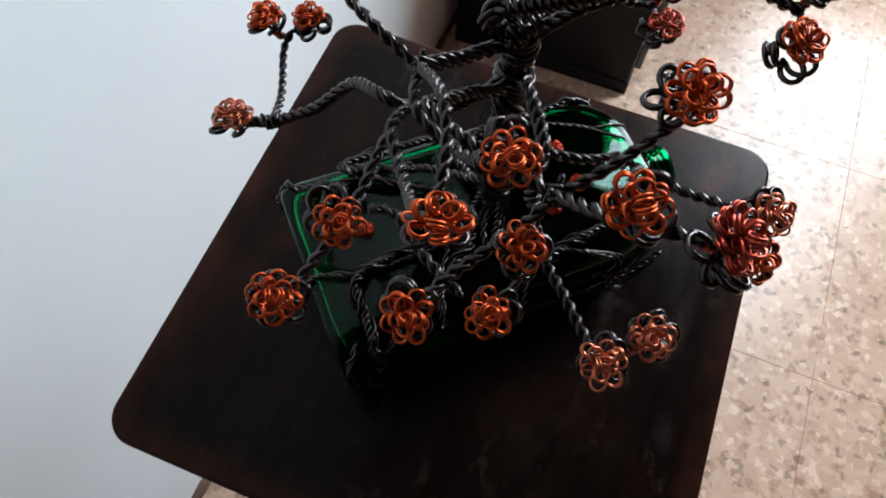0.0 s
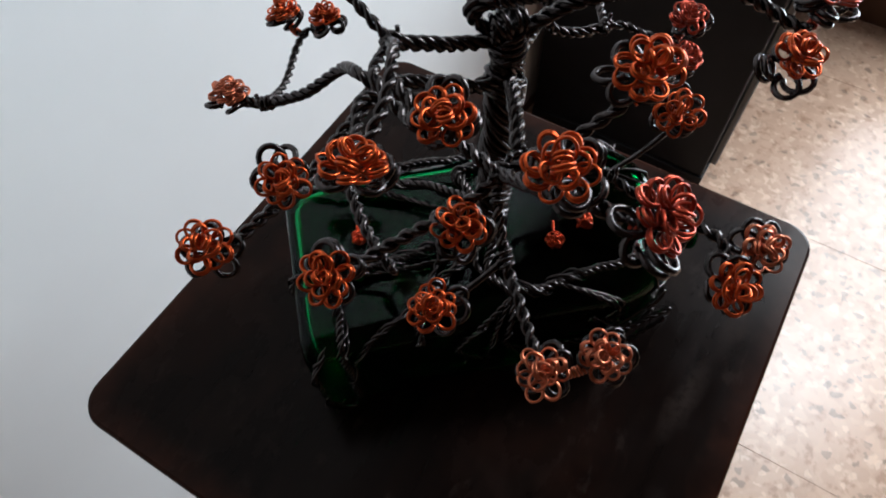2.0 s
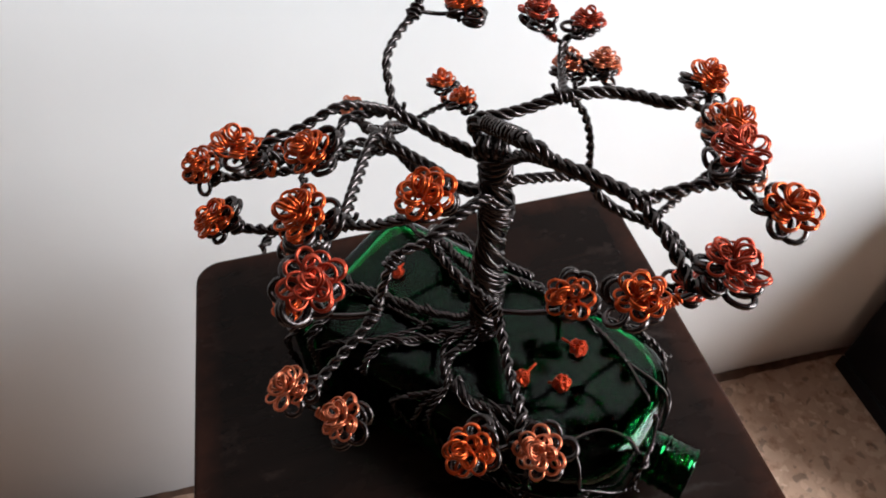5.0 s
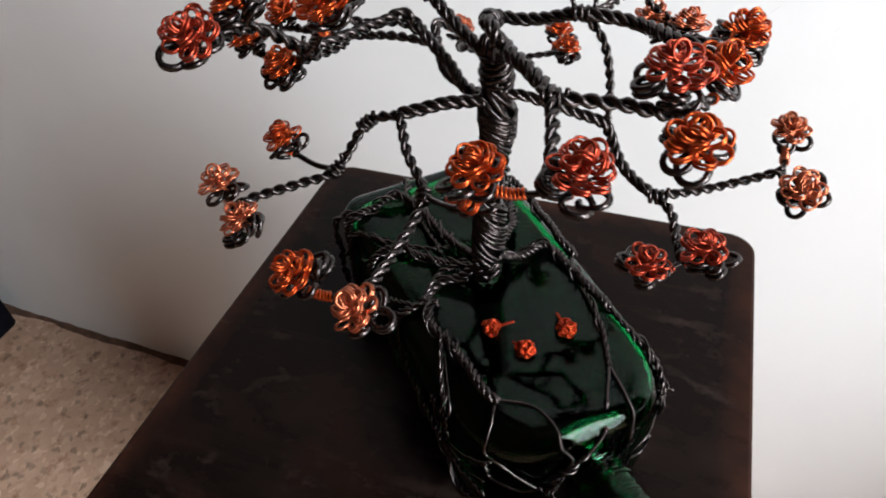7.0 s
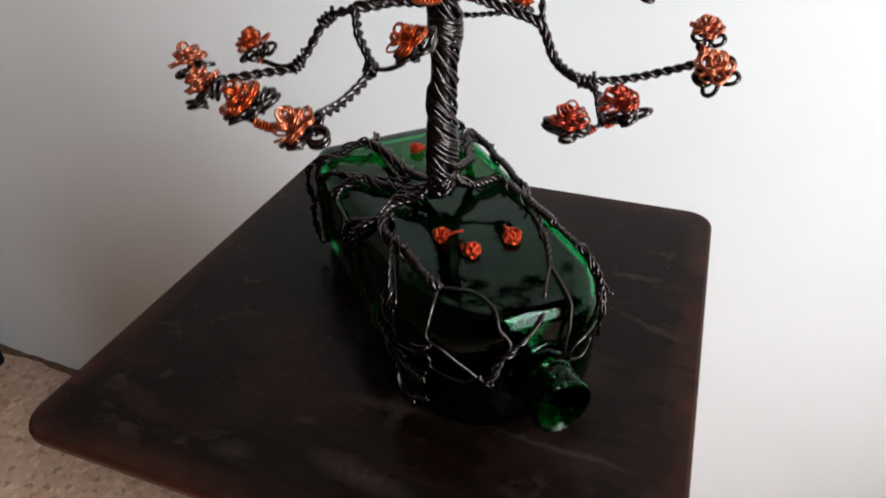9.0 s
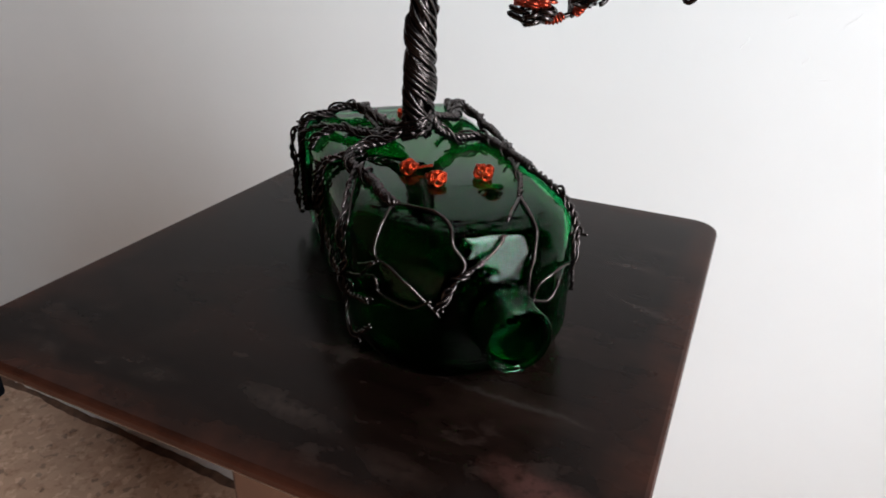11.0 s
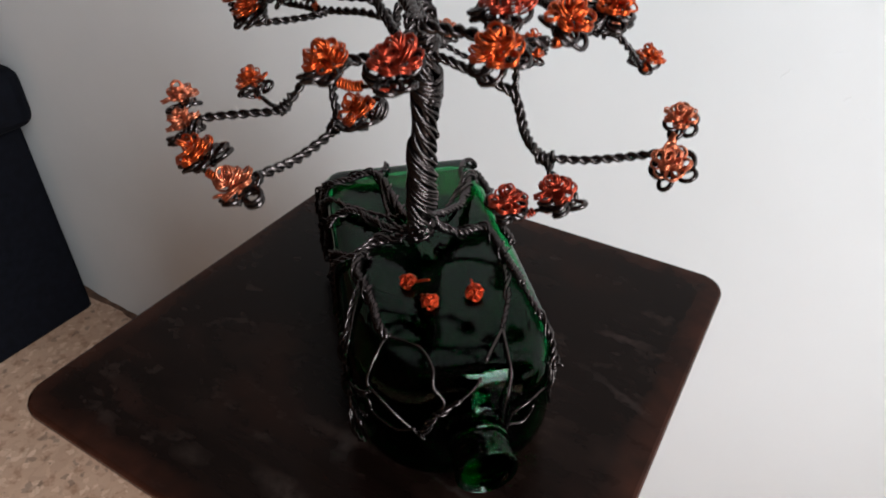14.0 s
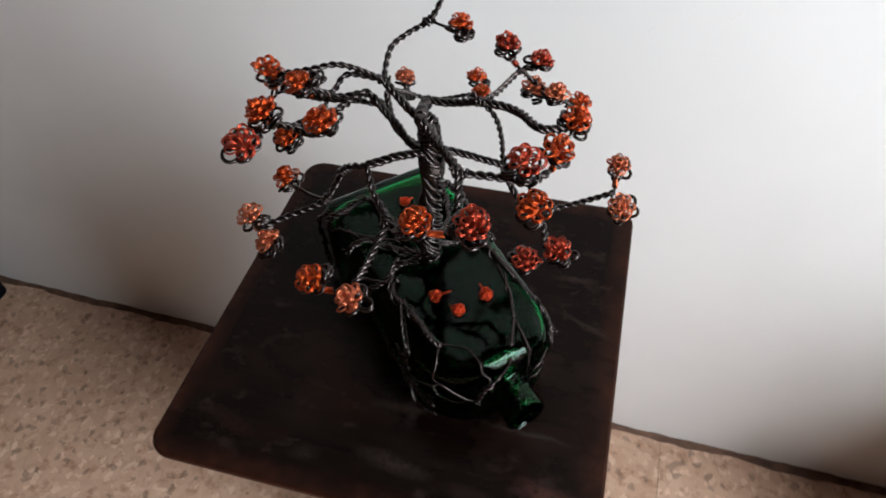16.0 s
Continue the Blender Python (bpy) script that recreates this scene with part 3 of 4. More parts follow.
def trunk():
    rng = random.Random(31)
    w = Wires()
    core = [(0.0138, -0.0020, 0.6775), (0.0144, -0.0014, 0.69), (0.0157, -0.0010, 0.72), (0.0172, -0.0006, 0.745), (0.0180, -0.0008, 0.769), (0.0174, -0.0010, 0.781), (0.0168, -0.0010, 0.792)]
    path = smooth_path(core, 0.0013)

    def axis(z):
        return min(path, key=lambda p: abs(p.z - z)) * 1.0

    w.tube(path, 0.0042, 10)
    fr = frames_along(path)
    total = sum((b - a).length for a, b in zip(path, path[1:]))
    for s in range(13):
        run, line = 0.0, []
        slack = rng.uniform(-0.0003, 0.0005)
        for i, (p, (_, a, b)) in enumerate(zip(path, fr)):
            if i:
                run += (path[i] - path[i - 1]).length
            k = run / total
            rad = 0.0060 - 0.0020 * max(0.0, k - 0.72) / 0.28 + 0.0008 * math.exp(-((k - 0.18) / 0.15) ** 2) - 0.0009 * math.exp(-((k - 0.52) / 0.12) ** 2) + slack * math.sin(s * 2.3 + k * 17)
            ang = s / 13 * 2 * math.pi + 2 * math.pi * run / -0.036 + 0.35 * math.sin(run * 150 + s * 1.7)
            line.append(p + (a * math.cos(ang) + b * math.sin(ang)) * rad)
        w.tube(line, 0.00115, 6)
    # a second, looser layer laid the same way over parts of the trunk
    for k0, k1, count, lay, swell in ((0.10, 0.34, 6, -0.027, 0.0013), (0.30, 0.52, 5, -0.030, 0.0011), (0.62, 0.80, 6, -0.024, 0.0010)):
        for s in range(count):
            line, run = [], 0.0
            for i, (p, (_, a, b)) in enumerate(zip(path, fr)):
                if i:
                    run += (path[i] - path[i - 1]).length
                k = run / total
                if k0 <= k <= k1:
                    q = (k - k0) / (k1 - k0)
                    ang = s * 0.42 + k0 * 40 + 2 * math.pi * run / lay + 0.2 * math.sin(run * 210 + s)
                    line.append(p + (a * math.cos(ang) + b * math.sin(ang)) * (0.0060 + swell * math.sin(math.pi * q) + 0.0002 * math.sin(s * 5 + run * 500)))
            w.tube(line, 0.00115, 6)
    for z0, z1, rad, pitch, tilt in ((0.6775, 0.689, 0.0066, 0.0026, 0.45), (0.757, 0.769, 0.0070, 0.0030, 0.45), (0.775, 0.789, 0.0052, 0.0026, 0.2), (0.777, 0.787, 0.0060, 0.0040, 0.35)):
        trunk_wrap(w, axis, z0, z1, rad, rng.uniform(0.00105, 0.00125), pitch, tilt, rng)
    w.coil([(0.0150, 0.0050, 0.7985), (0.0176, -0.0108, 0.8062), (0.0205, -0.0225, 0.8110)], 0.0016, 0.0010, 0.0026)
    w.coil([(0.0205, -0.0030, 0.7900), (0.0165, -0.0005, 0.7910), (0.0125, 0.0030, 0.7890)], 0.0034, 0.0011, 0.0025)
    ob = w.object("trunk", STEEL)
    hang(ob, tree)


trunk()

C = (0.0178, -0.0010, 0.7690)
A1, A2, A3, A4 = (-0.0135, -0.0224, 0.7710), (-0.0273, -0.0230, 0.7653), (-0.0384, -0.0329, 0.7481), (-0.0620, -0.0566, 0.7469)
D1, D2 = (0.0042, -0.0475, 0.7556), (0.0022, -0.0891, 0.7522)
U1, U2 = (0.0483, -0.0532, 0.8055), (0.0534, -0.0769, 0.7976)
R2, R3, R4 = (0.0822, -0.0137, 0.7471), (0.1160, 0.0047, 0.7496), (0.0912, -0.0282, 0.7430)
W1, W2, W3 = (0.0455, 0.0065, 0.8035), (0.0652, 0.0030, 0.8035), (0.0815, -0.0120, 0.8060)
T1, T2, T3 = (-0.0162, 0.0225, 0.7975), (-0.0156, 0.0370, 0.8088), (0.0011, 0.0618, 0.8149)
V1, V2 = (0.0672, -0.0520, 0.8055), (0.0818, -0.0505, 0.8040)
F2 = (-0.0425, -0.0305, 0.7965)
L1, L2, Y2 = (-0.0061, 0.0126, 0.7694), (-0.0162, 0.0273, 0.7748), (-0.0240, 0.0802, 0.7472)
BOUGHS = (
    ((C, (0.0030, -0.0120, 0.7725), A1), 3, 0.0013, 0.014), ((A1, A2, A3, (-0.0490, -0.0440, 0.7470), A4, (-0.0665, -0.0640, 0.7465)), 2, 0.0011, 0.010),
    ((A1, (-0.0065, -0.0345, 0.7640), D1, (0.0035, -0.0690, 0.7510), D2, (-0.0040, -0.0960, 0.7500)), 2, 0.0011, 0.010), ((D1, (0.0150, -0.0540, 0.7590), (0.0240, -0.0590, 0.7640)), 1, 0.0010, 0.010),
    ((A3, (-0.0510, -0.0275, 0.7440), (-0.0640, -0.0215, 0.7430)), 1, 0.0012, 0.010), (((0.0185, -0.0030, 0.7745), (0.0300, -0.0020, 0.7735), (0.0450, 0.0010, 0.7685), (0.0575, 0.0038, 0.7635), (0.0612, 0.0038, 0.7585), (0.0645, 0.0018, 0.7520), (0.0720, -0.0060, 0.7480), R2), 3, 0.0011, 0.013), ((R2, (0.0980, -0.0040, 0.7465), R3, (0.1240, 0.0085, 0.7520)), 2, 0.0010, 0.009),
    ((R2, (0.0880, -0.0200, 0.7460), R4, (0.0945, -0.0400, 0.7420)), 2, 0.0010, 0.009), (((0.0113, 0.0107, 0.7930), (0.0150, 0.0050, 0.7985), (0.0176, -0.0108, 0.8062), (0.0205, -0.0240, 0.8115), (0.0245, -0.0285, 0.8105), (0.0262, -0.0310, 0.8072)), 3, 0.0013, 0.014),
    (((0.0178, -0.0020, 0.7820), (0.0210, -0.0100, 0.7930), (0.0248, -0.0205, 0.8020), (0.0300, -0.0325, 0.8068), (0.0425, -0.0455, 0.8060), U1), 3, 0.0013, 0.014), ((U1, (0.0515, -0.0660, 0.8020), U2, (0.0540, -0.0840, 0.7960)), 2, 0.0012, 0.010),
    ((U1, V1, V2, (0.0900, -0.0400, 0.8030)), 2, 0.0012, 0.010), ((V2, (0.0860, -0.0620, 0.8020), (0.0890, -0.0690, 0.8020)), 1, 0.0011, 0.010),
    (((0.0165, -0.0010, 0.7840), (0.0140, 0.0070, 0.7880), (0.0110, 0.0107, 0.7940), (0.0140, 0.0100, 0.7975), (0.0215, 0.0088, 0.7980), (0.0304, 0.0084, 0.7990), W1, W2, W3, (0.0960, -0.0030, 0.8030)), 3, 0.0012, 0.013), ((W1, (0.0510, 0.0230, 0.7990), (0.0600, 0.0470, 0.7990), (0.0700, 0.0500, 0.8020)), 2, 0.0010, 0.010),
    (((0.0600, 0.0470, 0.7990), (0.0660, 0.0540, 0.7880), (0.0850, 0.0550, 0.7760), (0.0920, 0.0680, 0.7620)), 2, 0.0009, 0.009), ((W1, (0.0535, 0.0062, 0.7950), (0.0580, 0.0050, 0.7800), (0.0590, 0.0042, 0.7640)), 2, 0.0009, 0.009),
    (((0.0170, -0.0010, 0.7860), (0.0101, 0.0074, 0.7840), (-0.0020, 0.0140, 0.7895), T1), 3, 0.0013, 0.014), ((C, (0.0060, 0.0010, 0.7705), (-0.0050, 0.0080, 0.7780), (-0.0150, 0.0130, 0.7845), (-0.0203, 0.0175, 0.7869)), 3, 0.0012, 0.012), (((-0.0203, 0.0175, 0.7869), (-0.0255, 0.0150, 0.7925), (-0.0300, 0.0060, 0.7925), (-0.0360, -0.0100, 0.7940), F2), 2, 0.0012, 0.010),
    ((T1, T2, (-0.0090, 0.0500, 0.8120), T3, (0.0070, 0.0690, 0.8250)), 2, 0.0010, 0.010), ((T3, (0.0110, 0.0620, 0.8120), (0.0190, 0.0610, 0.8120)), 1, 0.0009, 0.010),
    ((T1, (-0.0350, 0.0150, 0.8030), (-0.0400, 0.0020, 0.7990), (-0.0480, -0.0080, 0.8080)), 2, 0.0010, 0.010), ((T1, (-0.0340, 0.0080, 0.8140), (-0.0500, 0.0000, 0.8140), (-0.0670, -0.0040, 0.8110)), 2, 0.0010, 0.010), ((F2, (-0.0515, -0.0460, 0.8110), (-0.0520, -0.0660, 0.8150)), 2, 0.0012, 0.011),
    ((F2, (-0.0330, -0.0420, 0.8050), (-0.0220, -0.0530, 0.8170)), 2, 0.0010, 0.010), ((F2, (-0.0520, -0.0240, 0.7880), (-0.0700, -0.0100, 0.7800), (-0.0860, -0.0020, 0.7770)), 2, 0.0011, 0.010),
    ((C, L1, L2, (-0.0185, 0.0353, 0.7800), (-0.0095, 0.0515, 0.7670), (-0.0170, 0.0640, 0.7555), Y2, (-0.0270, 0.0910, 0.7450)), 3, 0.0011, 0.012), ((L2, (-0.0310, 0.0257, 0.7830), (-0.0426, 0.0183, 0.7847), (-0.0560, 0.0090, 0.7920), (-0.0680, 0.0020, 0.8080)), 2, 0.0011, 0.010), ((Y2, (-0.0070, 0.0874, 0.7390), (0.0140, 0.0970, 0.7390), (0.0220, 0.0970, 0.7420)), 2, 0.0009, 0.009),
    (((-0.0560, 0.0230, 0.7735), (-0.0553, 0.0144, 0.7745), (-0.0640, 0.0020, 0.7740), (-0.0731, -0.0147, 0.7752)), 2, 0.0010, 0.009),
    ((L2, (-0.0380, 0.0280, 0.7755), (-0.0600, 0.0280, 0.7730), (-0.0930, 0.0350, 0.7700)), 2, 0.0011, 0.010),
)
ANCHORS = []
for pts, strands, radius, pitch in BOUGHS:
    branch(pts, strands, radius, pitch)
    ANCHORS += smooth_path(pts, 0.002)

# short bindings with clipped ends where the boughs fork
rng = random.Random(77)
for knot in (A2, A3, D1, U1, R2, W1, T1, T3, F2, Y2):
    near = sorted(ANCHORS, key=lambda q: (q - Vector(knot)).length)[:3]
    way = (near[2] - near[1]).normalized() if (near[2] - near[1]).length > 1e-4 else Vector((1, 0, 0))
    w = Wires()
    w.coil([near[0] - way * 0.0032, near[0], near[0] + way * 0.0032], 0.0014, 0.0009, 0.0023)
    for sign in (-1, 1):
        root = near[0] + way * 0.0030 * sign
        end = root + Vector((rng.uniform(-0.4, 0.4), rng.uniform(-0.4, 0.4), rng.uniform(0.5, 1.0))) * 0.0052
        w.tube([root, root.lerp(end, 0.5) + way * 0.0004, end], 0.0009, 6)
    hang(w.object("binding", STEEL, None, "dark wire wound round a fork"), tree)

# ---- blossoms ----
def loop(centre, normal, away, size, wire, stretch=1.1, turns=1.0, lay=2.3):
    """A curl of wire: open or close-laid turns round a normal, the gap towards the middle."""
    n = Vector(normal).normalized()
    a = Vector(away)
    a = (a - n * a.dot(n)).normalized()
    b = n.cross(a)
    line, steps = [], int(15 * turns)
    for i in range(steps + 1):
        k = i / steps
        t = radians(-165 + (330 + 360 * (turns - 1)) * k)
        grow = 1 + 0.06 * math.sin(k * 7 + size * 9000)
        line.append(centre + a * (size * stretch * grow * math.cos(t)) + b * (size * grow * math.sin(t)) + n * (wire * lay * turns * (k - 0.5)))
    return line


def blossom(at, mat, size=1.0, tilt=(0, 0), name="blossom", calyx=True):
    """A dome of close-wound copper curls over larger dark loops."""
    rng = random.Random(int(at[0] * 9173 + at[1] * 57713 + at[2] * 3301))
    turn = Euler((radians(tilt[0]), radians(tilt[1]), 0)).to_matrix() @ Euler((0, 0, rng.uniform(0, 6.28))).to_matrix()
    o = Vector(at)
    w = Wires()
    wire = 0.00047 * size ** 0.35
    line = []
    for count, ring, height, rise, r in ((8, 0.0068, -0.0006, 8, 0.0029), (rng.choice((4, 5, 5)), 0.0040, 0.0026, 30, 0.0028), (rng.choice((1, 2, 2)), 0.0013, 0.0050, 55, 0.0026)):
        start = rng.uniform(0, 6.28)
        for i in range(count):
            ang = start + 2 * math.pi * (i + rng.uniform(-0.26, 0.26)) / count
            out = Vector((math.cos(ang), math.sin(ang), 0))
            tip = radians(rise + rng.uniform(-20, 26))
            d = out * math.cos(tip) + Vector((0, 0, 1)) * math.sin(tip)
            nrm = Vector((0, 0, 1)) * math.cos(tip) - out * math.sin(tip)
            nrm = (nrm + d.cross(nrm) * rng.uniform(-0.30, 0.30)).normalized()
            c = out * ring * rng.uniform(0.88, 1.12) + Vector((0, 0, height + rng.uniform(-0.0006, 0.0006)))
            curl = loop(o + turn @ (c * size), turn @ nrm, turn @ d, r * size * rng.uniform(0.85, 1.15), wire, rng.uniform(0.98, 1.25), rng.choice((1, 2, 2, 2)) if calyx else 1.0)
            if rng.random() < 0.5:
                curl.reverse()
            line += curl
    w.tube(line, wire, 5)
    w.coil([o + turn @ Vector((0, 0, -0.006)) * size, o + turn @ Vector((0, 0, -0.002)) * size, o + turn @ Vector((0, 0, 0.001)) * size], 0.0008, 0.0005, 0.0012)
    ob = w.object(name, mat)
    if calyx:
        c = Wires()
        lean = Vector((rng.uniform(-1, 1), rng.uniform(-1, 1), 0)) * 0.0030
        for i in range(5):
            ang = 2 * math.pi * (i + rng.uniform(-0.3, 0.3)) / 5
            out = Vector((math.cos(ang), math.sin(ang), 0))
            tip = radians(rng.uniform(-25, 40))
            nrm = Vector((0, 0, 1)) * math.cos(tip) - out * math.sin(tip)
            nrm = (nrm + out.cross(nrm) * rng.uniform(-0.5, 0.5)).normalized()
            c.tube(loop(o + turn @ ((lean + out * 0.0066 + Vector((0, 0, -0.0060 + rng.uniform(-0.0020, 0.0014)))) * size), turn @ nrm, turn @ out, 0.0041 * size * rng.uniform(0.8, 1.15), 0.00095, 1.15, rng.choice((1.0, 1.0, 2.0)), 2.2), 0.00095, 6)
        c.twist([o + turn @ Vector((0, 0, -0.008)) * size, o + turn @ Vector((0, 0, -0.004)) * size, o + turn @ Vector((0, 0, 0)) * size], 2, 0.0008, 0.005)
        cal = c.object("calyx", STEEL, None, "dark wire loops under the copper curls")
        hang(cal, ob)
    return ob


BLOSSOMS = (
    ((-0.0706, -0.0621, 0.7578), LIT_COPPER, 0.95), ((-0.0551, -0.0751, 0.7545), LIT_COPPER, 0.95), ((-0.0190, -0.0993, 0.7614), COPPER, 1.00),
    ((0.0030, -0.1031, 0.7565), LIT_COPPER, 1.00), ((-0.0670, -0.0231, 0.7530), COPPER, 1.00), ((0.1239, 0.0214, 0.7626), LIT_COPPER, 0.85),
    ((0.1289, -0.0062, 0.7561), LIT_COPPER, 0.95), ((0.0839, -0.0481, 0.7467), ROSE, 0.95), ((0.0992, -0.0426, 0.7529), ROSE, 0.95),
    ((0.0877, -0.0712, 0.8107), COPPER, 1.05), ((0.0628, -0.0850, 0.8077), ROSE, 1.10), ((0.0357, -0.0850, 0.8019), COPPER, 1.00),
    ((0.0261, -0.0609, 0.7737), COPPER, 1.00), ((-0.0189, -0.0553, 0.8276), COPPER, 1.05), ((-0.0523, -0.0738, 0.8227), ROSE, 1.05),
    ((-0.0532, -0.0495, 0.8237), COPPER, 1.05), ((-0.0575, -0.0267, 0.7891), COPPER, 0.95), ((-0.0490, -0.0172, 0.8181), COPPER, 1.00),
    ((-0.0715, -0.0063, 0.8172), COPPER, 1.05), ((-0.0879, -0.0038, 0.7851), COPPER, 0.95), ((-0.0946, 0.0357, 0.7784), COPPER, 1.00),
    ((-0.0680, 0.0265, 0.7846), COPPER, 1.00), ((-0.0292, 0.0941, 0.7512), LIT_COPPER, 0.90), ((0.0274, 0.0909, 0.7488), COPPER, 0.90),
    ((0.0200, 0.1069, 0.7498), COPPER, 0.90), ((0.0709, 0.0501, 0.8067), ROSE, 0.95), ((0.0500, 0.0539, 0.8127), ROSE, 0.95),
    ((0.0673, 0.0553, 0.7837), LIT_COPPER, 0.95), ((0.0811, 0.0509, 0.7855), LIT_COPPER, 0.90), ((0.0981, -0.0008, 0.8078), COPPER, 1.00),
    ((0.0206, 0.0605, 0.8176), COPPER, 0.95), ((0.0923, -0.0291, 0.8097), COPPER, 1.05), ((0.0796, -0.0505, 0.8185), ROSE, 1.10),
    ((0.0945, 0.0737, 0.7648), COPPER, 0.90),
)
# which way some blossoms nod, in degrees towards x and y; the others nod outwards
LEANS = {0: (-20, -2), 1: (-24, -4), 2: (-26, -16), 3: (-24, -14), 4: (-16, -10), 5: (4, -14), 6: (-2, -40), 7: (0, -10), 8: (-18, -12), 9: (0, -15), 10: (5, -18), 11: (-12, -15), 12: (-30, -22), 13: (-18, -8), 14: (4, -30),
         15: (-24, -6), 16: (-12, -16), 17: (-24, -10), 18: (16, 8), 19: (-18, -14), 20: (-16, -22), 21: (-20, -20), 22: (4, 4)}
for number, (at, mat, size) in enumerate(BLOSSOMS):
    away = Vector((at[0] - 0.018, at[1] - 0.004, 0))
    away = away.normalized() * 14 if away.length else away
    nod = LEANS.get(number, (away.x, away.y))
    ob = blossom((at[0], at[1], at[2] - 0.0005), mat, size * 0.80, (-nod[1] + random.uniform(-6, 6), nod[0] + random.uniform(-6, 6)))
    hang(ob, tree)
    foot = Vector((at[0], at[1], at[2] - 0.0070 * size))
    near = min(ANCHORS, key=lambda q: (q - foot).length)
    if (near - foot).length > 0.004:
        mid = (near + foot) / 2 + Vector((0, 0, -0.0012))
        w = Wires()
        w.tube(smooth_path([near, mid, foot], 0.0012), 0.0009, 6)
        stem = w.object("stem", STEEL)
        hang(stem, ob)
        w = Wires()
        w.coil([near.lerp(mid, 0.55), mid, mid.lerp(foot, 0.55)], 0.0009, 0.0005, 0.0012)
        hang(w.object("binding", mat, None, "close-wound copper wire"), ob)

